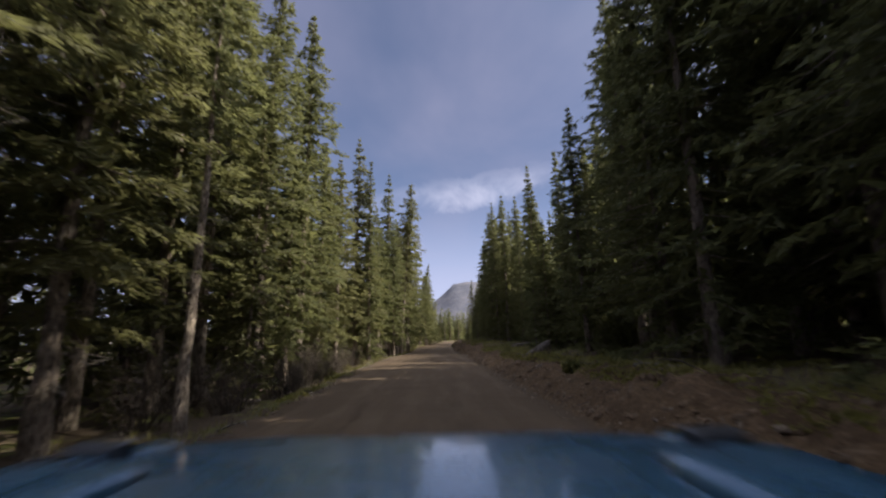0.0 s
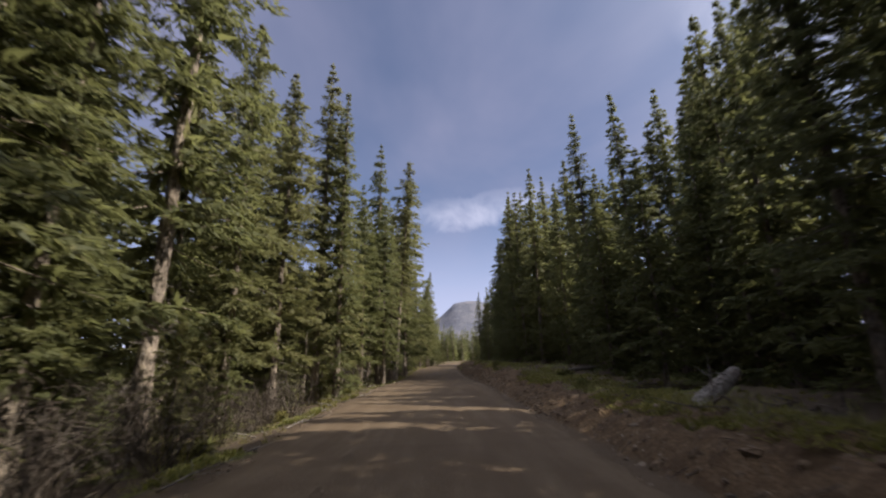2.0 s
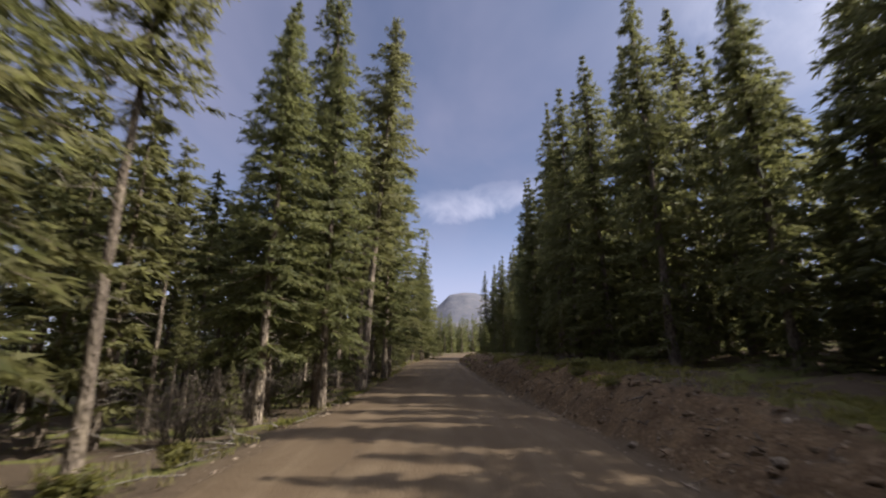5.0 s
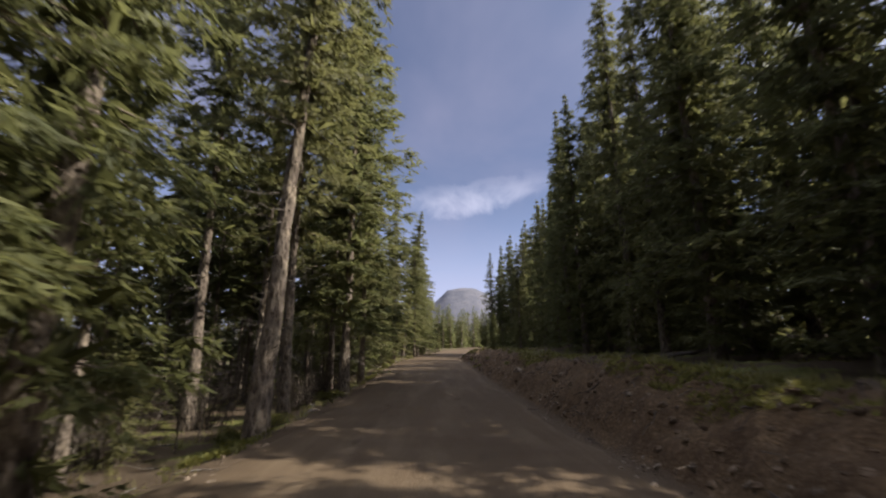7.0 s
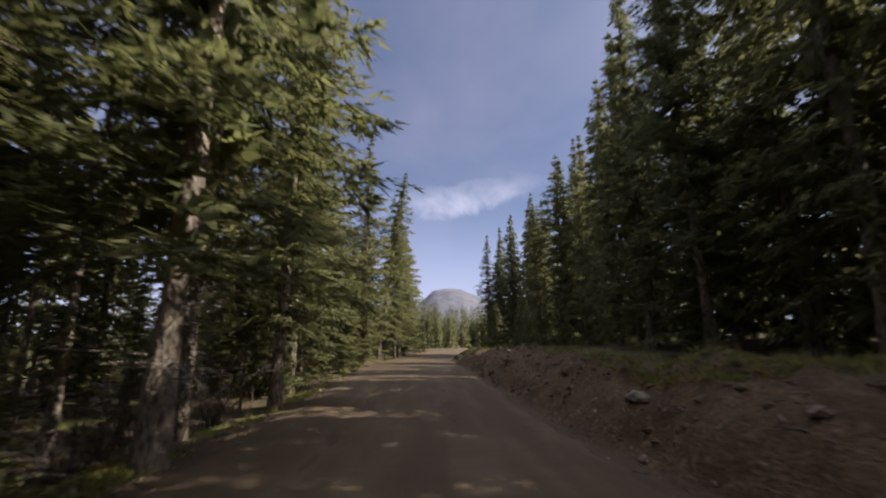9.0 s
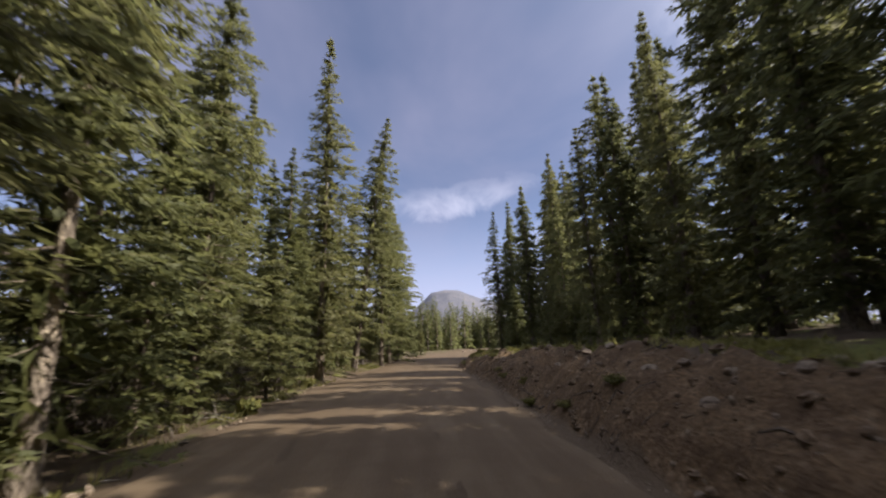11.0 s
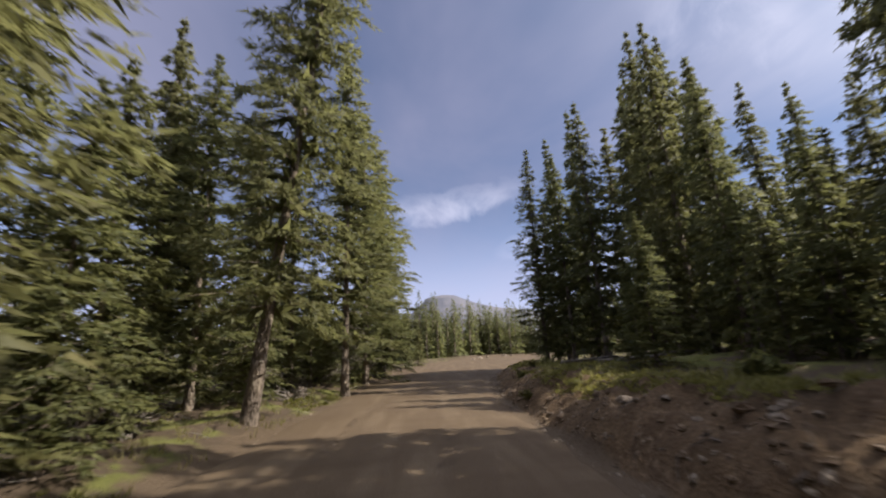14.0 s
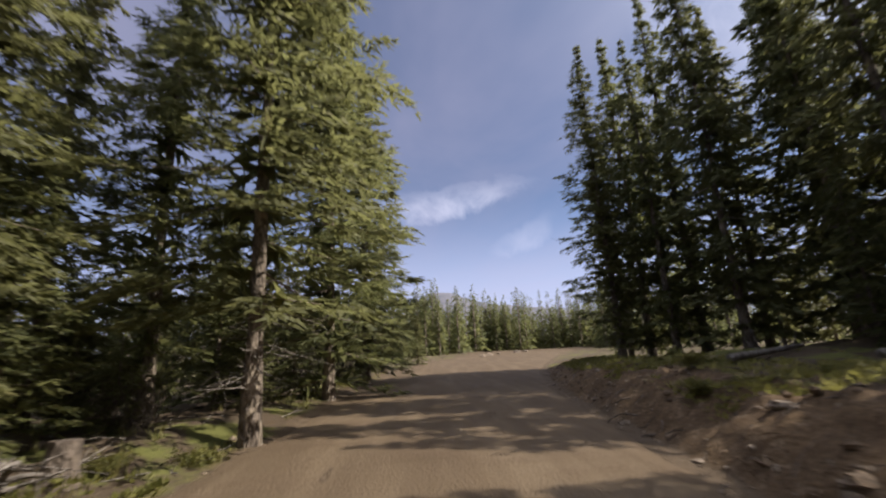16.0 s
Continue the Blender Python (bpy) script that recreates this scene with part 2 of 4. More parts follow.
def ground_z(x, y, rough=True):
    """The height of the ground at a place."""
    right, left = x - float(edge_right(y)), float(edge_left(y)) - x
    z = road_level(x, y)
    bank = float(np.interp(y, BANK_Y, BANK_Z)) * (1 + 0.22 * noise.noise((9, y * 0.22, 0)) * rough)
    if right > 0:
        foot = 0.15 + 0.25 * noise.noise((2, y * 0.5, 0)) * rough
        rise = min(1.0, max(0.0, (right - foot) / (1.7 + 0.5 * noise.noise((4, y * 0.35, 0)) * rough)))
        rise = rise ** 0.8 * (1.5 - 0.5 * rise)
        z += bank * min(rise, 1.0) + 0.05 * max(0.0, min(right - 2, 25)) * min(bank, 1.0)
    elif left > 0:
        drop = min(1.0, max(0.0, (left - 0.15) / (1.6 if y < 80 else 0.9)))
        z += float(np.interp(y, (72, 90), (-0.30, 0.32))) * drop * drop * (3 - 2 * drop) - 0.012 * max(0.0, min(left - 3, 30))
    off = min(1.0, max(0.0, (max(left, right) + 0.1) / 0.8))
    if rough and off > 0:
        z += off * (0.16 * noise.noise((x * 0.45, y * 0.45, 3)) + 0.10 * noise.noise((x * 1.3, y * 1.3, 7)) + 0.06 * noise.noise((x * 3.7, y * 3.7, 11)))
        if 0 < right < 3.0:
            face = min(bank, 1.0) * min(1.0, right * 1.2) * min(1.0, (3.0 - right) * 0.8)
            z += face * (0.42 * (0.35 - abs(noise.noise((x * 0.9, y * 0.8, 21)))) + 0.30 * (0.3 - abs(noise.noise((x * 2.1, y * 2.3, 31))))
                         + 0.12 * noise.noise((x * 5.3, y * 4.7, 41)) + 0.06 * noise.noise((x * 9.0, y * 9.0, 43)))
    return z


def spread(fine0, fine1, step, out, growth):
    """Grid lines: even in the middle, wider and wider outside."""
    lines = list(np.arange(fine0, fine1, step))
    gap, a = step, lines[-1]
    while a < out:
        gap *= growth
        a += gap
        lines.append(a)
    gap, a = step, lines[0]
    while a > -out:
        gap *= growth
        a -= gap
        lines.insert(0, a)
    return np.array(lines)


def make_land():
    xs, ys = spread(0.9, 7.0, 0.14, 3500, 1.17), spread(-4, 108, 0.27, 3800, 1.22)
    verts = [(x, y, ground_z(x, y)) for y in ys for x in xs]
    w = len(xs)
    faces = [(j * w + i, j * w + i + 1, (j + 1) * w + i + 1, (j + 1) * w + i) for j in range(len(ys) - 1) for i in range(w - 1)]
    me = mesh_from("ground", verts, faces, FLOOR, True)
    v = np.array(verts)
    right, left = v[:, 0] - edge_right(v[:, 1]), edge_left(v[:, 1]) - v[:, 0]
    bank = np.interp(v[:, 1], BANK_Y, BANK_Z)
    cut = np.clip((right + 0.3) / 0.4, 0, 1) * np.clip((2.3 - right) / 0.9, 0, 1) * np.clip(bank / 0.5, 0, 1)
    cut = np.maximum(cut, 0.45 * np.clip((0.9 - np.maximum(left, right)) / 0.4, 0, 1))
    clearing = np.clip((v[:, 1] - 146) / 10, 0, 1) * np.clip((178 - v[:, 1]) / 8, 0, 1) * np.clip((30 - np.abs(v[:, 0] - 8)) / 8, 0, 1)
    worn = np.maximum(clearing * 0.55, np.clip((0.35 - np.maximum(left, right)) / 0.4, 0, 1))
    me.attributes.new("cut", "FLOAT", "POINT").data.foreach_set("value", cut)
    me.attributes.new("worn", "FLOAT", "POINT").data.foreach_set("value", worn)
    return tagged(new("ground", me), "forest floor of brown litter, moss and bare soil", "ground", kind="structure")


def make_road_sheet():
    ys = np.arange(-30, 165, 0.4)
    us = np.linspace(-1, 1, 25)
    verts = []
    for y in ys:
        left = float(edge_left(y)) + 0.25 * noise.noise((1, y * 0.3, 0)) + 0.1 * noise.noise((1, y * 1.3, 0))
        right = float(edge_right(y)) + 0.2 * noise.noise((5, y * 0.3, 0)) + 0.1 * noise.noise((5, y * 1.3, 0))
        for u in us:
            x = (left + right) / 2 + u * (right - left) / 2
            z = road_level(x, y) + 0.022 - 0.10 * max(0, abs(u) - 0.9) * 10 * 0.6
            for track in (-0.42, 0.30):
                z -= 0.022 * math.exp(-((u - track) / 0.09) ** 2)
            z += 0.014 * noise.noise((x * 0.9, y * 1.6, 2)) + 0.008 * noise.noise((x * 3, y * 3, 9))
            verts.append((x, y, z))
    w = len(us)
    faces = [(j * w + i, j * w + i + 1, (j + 1) * w + i + 1, (j + 1) * w + i) for j in range(len(ys) - 1) for i in range(w - 1)]
    return tagged(new("road", mesh_from("road", verts, faces, ROAD, True)), "brown packed-dirt forest road with worn wheel tracks", "road", kind="structure")


make_land()
make_road_sheet()


def make_mountain():
    """A bare flat-topped summit far behind the end of the road, with lower ridges beside it."""
    xs, ys = np.linspace(-2200, 3000, 209), np.linspace(2300, 4200, 40)
    crest_x = (-2200, -900, -330, -100, 20, 78, 170, 280, 430, 530, 700, 1600, 3000)
    crest_z = (120, 150, 185, 235, 340, 402, 414, 406, 345, 318, 295, 190, 120)
    verts = []
    for y in ys:
        for x in xs:
            top = float(np.interp(x, crest_x, crest_z))
            face = max(0.0, 1 - abs(y - 3050) / (700 if y < 3050 else 900))
            rib = 30 * noise.noise((x * 0.006, y * 0.002, 1)) + 14 * noise.noise((x * 0.017, y * 0.006, 4))
            verts.append((x, y, top * face ** 0.9 + rib * math.sqrt(max(face, 0)) * (1.2 - face) - 6))
    w = len(xs)
    faces = [(j * w + i, j * w + i + 1, (j + 1) * w + i + 1, (j + 1) * w + i) for j in range(len(ys) - 1) for i in range(w - 1)]
    tagged(new("mountain", mesh_from("mountain", verts, faces, MOUNTAIN, True)), "bare mountain with a flat summit, its rock tinted blue-grey for haze", "mountain", kind="structure")


make_mountain()


# ---- trees ----
def tube(points, radii, sides):
    """Verts and faces of a tapered limb through the points."""
    points = np.asarray(points, float)
    verts, faces = [], []
    for k, p in enumerate(points):
        d = points[min(k + 1, len(points) - 1)] - points[max(k - 1, 0)]
        d = d / (np.linalg.norm(d) + 1e-9)
        a = np.cross(d, (0.3, 0.9, 0.1) if abs(d[2]) > 0.8 else (0, 0, 1))
        a /= np.linalg.norm(a) + 1e-9
        b = np.cross(d, a)
        for s in range(sides):
            w = 2 * math.pi * s / sides
            verts.append(p + radii[k] * (math.cos(w) * a + math.sin(w) * b))
    for k in range(len(points) - 1):
        for s in range(sides):
            t = (s + 1) % sides
            faces.append((k * sides + s, k * sides + t, (k + 1) * sides + t, (k + 1) * sides + s))
    return verts, faces


class Shape:
    def __init__(self):
        self.verts, self.faces = [], []

    def add(self, verts, faces):
        k = len(self.verts)
        self.verts.extend(verts)
        self.faces.extend(tuple(i + k for i in f) for f in faces)


def sprays(rng, starts, ways, lengths, widths, outward):
    """Needle-covered shoots: slim drooping blades that end in a point, each turned its own way.
    Their shading follows the soft outer form of the growth. Gives verts, faces and normals."""
    starts, ways = np.asarray(starts), np.asarray(ways)
    ways = ways / (np.linalg.norm(ways, axis=1, keepdims=True) + 1e-9)
    lengths, widths = np.asarray(lengths)[:, None], np.asarray(widths)[:, None]
    side = np.cross(ways, rng.normal(size=ways.shape) + (0, 0, 0.7))
    side /= np.linalg.norm(side, axis=1, keepdims=True) + 1e-9
    ends = starts + ways * lengths
    ends[:, 2] -= 0.12 * lengths[:, 0]
    count = len(starts)
    i = np.arange(count)
    verts = np.concatenate([starts + side * widths, starts - side * widths, ends])
    soft = np.asarray(outward, float) + rng.normal(0, 0.45, (count, 3))
    soft /= np.linalg.norm(soft, axis=1, keepdims=True) + 1e-9
    away = np.sum(np.cross(-2 * side, ends - starts) * soft, 1) < 0
    first, second = np.where(away, count + i, i), np.where(away, i, count + i)
    return verts, np.stack([first, second, 2 * count + i], 1), np.concatenate([soft, soft, soft])


def leafy(name, grown, mat):
    """A mesh of blades with soft normals."""
    verts, faces, soft = grown
    me = mesh_from(name, verts, faces, mat, True)
    me.normals_split_custom_set_from_vertices(soft.tolist())
    SOFT[me.name] = soft
    return me


SOFT = {}


def make_tree(seed, kind, tall, bare, radius, rows, per_row, shoots, blades, blade, fine=True):
    """The meshes of one conifer: trunk, crown, limbs, dead branches. bare: the part of the trunk without green."""
    rng = np.random.default_rng(seed)
    trunk, crown_limbs, dead = Shape(), Shape(), Shape()
    steps = 9
    bend = np.cumsum(rng.normal(0, 0.05, (steps + 1, 2)), 0) * 0.5
    axis = np.array([(bend[k, 0] - bend[0, 0], bend[k, 1] - bend[0, 1], tall * k / steps) for k in range(steps + 1)])
    girth = 0.0085 * tall + 0.02
    radii = [girth * (1 - 0.97 * k / steps) * (1.0 if k else 1.4) for k in range(steps + 1)]
    axis[0, 2] = -0.35
    if fine:
        # uneven, scaly stem
        levels = np.linspace(axis[0, 2], tall, 40)
        line = np.stack([np.interp(levels, axis[:, 2], axis[:, k]) for k in range(3)], 1)
        stem_verts, stem_faces = tube(line, np.interp(levels, axis[:, 2], radii), 12)
        middle = np.repeat(line, 12, 0)
        uneven = np.clip(rng.normal(1.0, 0.07, (len(middle), 1)), 0.85, 1.18)
        trunk.add(list(middle + (np.array(stem_verts) - middle) * uneven), stem_faces)
    else:
        trunk.add(*tube(axis, radii, 8))

    def at(z):
        return np.array([np.interp(z, axis[:, 2], axis[:, 0]), np.interp(z, axis[:, 2], axis[:, 1]), z])

    starts, ways, lengths, widths = [], [], [], []
    low = bare * tall
    lopsided, phase = rng.uniform(0.08, 0.22), rng.uniform(0, 6.28)
    for r in range(rows):
        f = (r + rng.uniform(0, 0.8)) / rows
        z = low + (tall - low) * f ** 0.84
        shape = (1 - f ** 1.5) * (0.8 + 0.2 * min(1.0, f / 0.12)) + 0.008
        if kind == "pine":
            shape = (0.5 + 0.5 * math.sin(math.pi * min(1, f * 0.85 + 0.15))) * (1 - f) ** 0.5 + 0.02
        thin = rng.random() < 0.12
        for b in range(per_row):
            turn = rng.uniform(0, 6.283)
            reach = radius * shape * rng.uniform(0.6, 1.1) * (1 + lopsided * math.cos(turn - phase)) * (0.7 if thin else 1.0)
            far = rng.random() < 0.05
            if far:
                reach *= 1.08
            reach = max(reach, 0.08)
            out = np.array([math.cos(turn), math.sin(turn), 0])
            lift = rng.uniform(-0.25, 0.05) - 0.30 * (1 - f) + 0.75 * max(0, f - 0.72)
            base = at(z)
            knots = [base, base + out * reach * 0.5 + (0, 0, lift * reach * 0.40), base + out * reach + (0, 0, lift * reach * 0.8 + 0.05)]
            if reach > 0.7 and (b % 3 == 0 or far or reach > 1.15 * radius * shape):
                crown_limbs.add(*tube(knots, [0.012 + 0.009 * reach, 0.009, 0.003], 3))
            across = np.array([-out[1], out[0], 0])
            count = max(1, int(round(shoots * (0.25 + 0.75 * reach / radius))))
            # older, coarser growth close to the stem
            for t in range(5 if reach > 0.4 else 2):
                s = rng.uniform(0.05, 0.55)
                starts.append(knots[0] * (1 - s) + knots[1] * s)
                ways.append(out * 0.6 + rng.normal(0, 0.6, 3))
                lengths.append(min(0.5, 0.14 + 0.3 * reach) * rng.uniform(0.7, 1.2))
                widths.append(lengths[-1] * 0.19)
            for t in range(count + 1):
                s = 0.95 if t == 0 else 0.2 + 0.78 * rng.random() ** 0.7
                p = knots[0] * (1 - s) ** 2 + 2 * knots[1] * s * (1 - s) + knots[2] * s * s
                swing = 0.0 if t == 0 else rng.choice((-1, 1)) * rng.uniform(0.35, 1.1)
                way = out * math.cos(swing) + across * math.sin(swing) + np.array([0, 0, rng.uniform(-0.55, 0.12)])
                long = min(reach * 0.5, rng.uniform(0.25, 0.65)) * (1.0 if t else 0.5)
                for q in range(blades):
                    g = q / max(1, blades - 1)
                    yaw = rng.normal(0, 0.8) if q < blades - 1 else 0.0
                    w = way * math.cos(yaw) + np.cross(way, (0, 0, 1)) * math.sin(yaw) + np.array([0, 0, rng.uniform(-0.45, 0.25)])
                    starts.append(p + way * long * g + rng.normal(0, 0.03, 3))
                    ways.append(w)
                    size = blade * rng.uniform(0.65, 1.35) * (0.4 + 0.6 * min(1, reach / 0.9))
                    lengths.append(size)
                    widths.append(size * rng.uniform(0.095, 0.145) * (1.12 if fine else 1.5))
    for k in range(52):
        h = rng.random() ** 0.9
        starts.append(at(tall * (1 - 0.17 * h)) + rng.normal(0, 0.05, 3))
        turn = rng.uniform(0, 6.283)
        ways.append(np.array([math.cos(turn), math.sin(turn), rng.uniform(-0.3, 0.9)]))
        lengths.append((0.09 + 0.26 * h) * rng.uniform(0.8, 1.2) * (1.0 if fine else 1.15))
        widths.append(lengths[-1] * 0.15)
    top = at(tall)
    for k in range(9):
        starts.append(top - (0, 0, rng.uniform(0.0, 1.0)))
        ways.append(np.array([rng.normal(0, 0.4), rng.normal(0, 0.4), 1.0]))
        lengths.append(min(blade, 0.4))
        widths.append(min(blade, 0.4) * 0.13)
    starts = np.asarray(starts)
    stem = np.stack([np.interp(starts[:, 2], axis[:, 2], axis[:, 0]), np.interp(starts[:, 2], axis[:, 2], axis[:, 1]), starts[:, 2]], 1)
    outward = starts - stem
    outward /= np.linalg.norm(outward, axis=1, keepdims=True) + 0.15
    grown = sprays(rng, starts, ways, lengths, widths, outward + (0, 0, 0.45))
    for k in range(int(22 + 30 * bare) if bare > 0.12 else 8):
        z = rng.uniform(0.06, max(bare * 1.25, 0.2)) * tall
        turn, reach = rng.uniform(0, 6.283), rng.uniform(0.3, 1.6) * min(1.0, 0.5 + bare)
        p = at(z)
        q = p + np.array([math.cos(turn), math.sin(turn), rng.uniform(-0.5, 0.15)]) * reach
        dead.add(*tube([p, (p + q) / 2 + rng.normal(0, 0.06, 3), q], [0.013, 0.008, 0.002], 3))
        for t in range(5):
            s = rng.uniform(0.3, 0.95)
            a = p * (1 - s) + q * s
            dead.add(*tube([a, a + rng.normal(0, 0.28, 3) * reach], [0.005, 0.0015], 3))
    meshes = {"trunk": mesh_from("trunk", trunk.verts, trunk.faces, BARK, True), "crown": leafy("crown", grown, SPRUCE)}
    if crown_limbs.verts:
        meshes["branchwork"] = mesh_from("branchwork", crown_limbs.verts, crown_limbs.faces, BARK)
    if dead.verts:
        meshes["deadwood"] = mesh_from("deadwood", dead.verts, dead.faces, DEADWOOD)
    return tall, meshes


NEAR = {
    "full": [make_tree(s, "spruce", 16.0, 0.04, 2.15, 44, 6, 8, 15, 0.185) for s in (1, 2, 3)],
    "mid": [make_tree(s, "spruce", 16.0, 0.14, 2.15, 38, 6, 8, 16, 0.185) for s in (4, 5)],
    "slim": [make_tree(s, "spruce", 16.0, 0.04, 1.45, 46, 6, 6, 14, 0.175) for s in (11, 12, 13)],
    "pine": [make_tree(s, "pine", 16.0, 0.34, 2.05, 34, 6, 7, 15, 0.185) for s in (21, 22, 23)],
    "young": [make_tree(s, "spruce", 5.0, 0.03, 1.25, 18, 5, 3, 8, 0.19) for s in (31, 32)],
    "bare": [make_tree(s, "pine", 15.0, 0.52, 1.5, 22, 5, 4, 14, 0.20) for s in (41, 42)],
}
MIDDLE = {
    "full": [make_tree(s, "spruce", 16.0, 0.04, 2.15, 40, 6, 6, 8, 0.27, False) for s in (1, 2, 3)],
    "slim": [make_tree(s, "spruce", 16.0, 0.04, 1.45, 44, 6, 5, 9, 0.25, False) for s in (11, 12, 13)],
    "pine": [make_tree(s, "pine", 16.0, 0.34, 2.05, 30, 6, 5, 8, 0.27, False) for s in (21, 22)],
}
BACK = {
    "full": [make_tree(s, "spruce", 15.0, 0.04, 2.2, 26, 5, 4, 6, 0.50, False) for s in (51, 52)],
    "slim": [make_tree(s, "spruce", 15.0, 0.10, 1.6, 26, 5, 3, 6, 0.46, False) for s in (61, 62)],
    "pine": [make_tree(s, "pine", 15.0, 0.34, 1.9, 20, 5, 4, 6, 0.50, False) for s in (71, 72)],
}
LOOK = {"full": "dense green spruce tree with branches nearly to the ground", "slim": "tall slim green spruce with a pointed top", "mid": "broad green spruce with a bare grey lower trunk",
        "pine": "tall conifer with bare grey lower trunk and green crown", "young": "small young green spruce at the forest edge",
        "bare": "thin conifer with a mostly bare trunk and dead twigs"}
PARTS = {"trunk": "grey-brown scaly bark trunk", "deadwood": "bare grey dead branches"}
trees = []


def plant(kind, x, y, tall, wide=1.0, lean=0.0, toward=0.0, stock=NEAR, pick=None):
    """Stand a conifer at a place. tall: metres; wide: how broad it is beside its kind; lean: degrees, toward an angle."""
    k = len(trees)
    if stock is NEAR and (abs(x) > 8.6 or tall < 9.5) and kind in MIDDLE:
        stock = MIDDLE
    built, meshes = stock[kind][(k if pick is None else pick) % len(stock[kind])]
    tree = tagged(new("spruce_tree" if kind in ("full", "slim", "young", "mid") else "pine_tree"), LOOK[kind], "tree", "roadside conifers")
    tree.empty_display_size = 0.3
    s = tall / built
    tree.matrix_world = (Matrix.Translation((x, y, ground_z(x, y) - 0.03)) @ Matrix.Rotation(radians(lean), 4, Vector((-math.sin(toward), math.cos(toward), 0)))
                         @ Matrix.Rotation(k * 2.399, 4, "Z") @ Matrix.Diagonal((s * wide, s * wide, s, 1)))
    for name, me in meshes.items():
        ob = part(name, me, tree, PARTS.get(name, ""))
        if name == "trunk":
            ob.scale = (1 / wide, 1 / wide, 1)
        else:
            tagged(ob, kind="stuff")
    trees.append((x, y))
    return tree


# the trees that stand out along the edges of the road, and shade trees added among them: kind, x, y, level of the top,
# breadth
LEFT_NEAR = [
    ("pine", -5.7, 4.4, 17, 1.0), ("bare", -5.7, 9.8, 13, 0.6), ("pine", -9.0, 10.7, 17, 1.0), ("pine", -8.0, 14.4, 19, 1.0), ("bare", -6.6, 15.3, 12, 0.9),
    ("mid", -7.3, 21.8, 21, 0.85), ("mid", -7.2, 8.0, 18, 1.0), ("mid", -8.2, 12.4, 19, 1.0), ("full", -7.2, 17.0, 19, 0.95), ("mid", -6.6, 18.2, 12, 0.85), ("mid", -9.6, 19.0, 18, 0.9), ("mid", -7.4, 25.6, 14.5, 0.9), ("full", -10.0, 26.5, 15, 0.9),
    ("mid", -7.2, 28.9, 14.8, 0.95), ("full", -9.4, 33.6, 16.3, 0.85), ("full", -6.7, 32.8, 18.5, 0.8), ("full", -7.6, 30.9, 4.4, 1.4), ("full", -8.6, 23.6, 4.0, 1.4),
]
LEFT_MID = [
    ("slim", -5.6, 32.4, 16.2, 0.9), ("full", -10.6, 33.2, 15.5, 0.8), ("full", -12.4, 31.7, 12.4, 0.9), ("bare", -6.3, 36.1, 11, 1.0), ("mid", -7.0, 44.4, 15.8, 0.9),
    ("mid", -6.4, 42.4, 13.8, 0.9), ("full", -5.9, 46.6, 20.8, 0.75), ("mid", -5.1, 44.3, 14, 0.85), ("pine", -5.9, 55.3, 17, 0.9), ("pine", -7.6, 57.2, 15, 0.85), ("pine", -7.8, 53.4, 16, 0.9),
    ("mid", -4.9, 59.2, 19.5, 1.3), ("pine", -6.3, 62.4, 16, 1.0), ("mid", -5.3, 65.3, 17, 1.05),
]
LEFT_FAR = [
    ("full", -6.2, 69.6, 15.5, 0.95), ("full", -6.9, 75.1, 13.5, 1.1), ("full", -6.6, 72.4, 8, 1.3), ("full", -8.3, 77.6, 12, 1.0), ("full", -8.7, 73.4, 13, 0.9), ("full", -5.8, 77.4, 5.0, 1.5), ("full", -6.2, 80.0, 9.8, 1.05), ("full", -8.2, 83.4, 11, 1.0), ("full", -11.4, 81.2, 16, 0.9), ("full", -9.0, 86.0, 8.6, 1.0),
    ("slim", -12.0, 86.4, 14, 1.1), ("slim", -12.2, 90.0, 19.4, 1.0), ("slim", -5.3, 82.4, 17.3, 1.1), ("full", -7.2, 96.0, 13.4, 0.9), ("full", -9.3, 93.4, 14.2, 0.9), ("full", -7.9, 93.4, 12.5, 1.2), ("full", -10.4, 95.8, 13, 1.1), ("full", -7.4, 88.7, 8.6, 1.2), ("full", -8.8, 99.5, 12, 1.0), ("full", -6.6, 102.6, 7.0, 1.2), ("slim", -7.0, 100.2, 15, 1.1), ("young", -6.4, 94.2, 4.5, 1.0), ("full", -7.1, 97.0, 5.0, 1.5), ("full", -5.4, 101.6, 3.4, 1.7), ("full", -5.5, 106.0, 4.2, 1.6), ("full", -5.2, 108.6, 3.6, 1.7), ("full", -5.6, 113.4, 4.0, 1.6), ("full", -7.4, 105.0, 5.2, 1.5), ("full", -7.8, 110.0, 5.5, 1.5), ("full", -4.6, 115.0, 3.4, 1.6), ("full", -2.2, 122.5, 4.2, 1.5), ("full", -1.0, 127.5, 4.8, 1.5), ("full", -6.4, 86.5, 6.5, 1.3),
    ("mid", -4.1, 98.3, 16.2, 1.25), ("full", -4.0, 104.5, 17.0, 1.4), ("full", -3.5, 111.0, 17.0, 1.3), ("full", -3.3, 118.0, 11.2, 1.55),
]
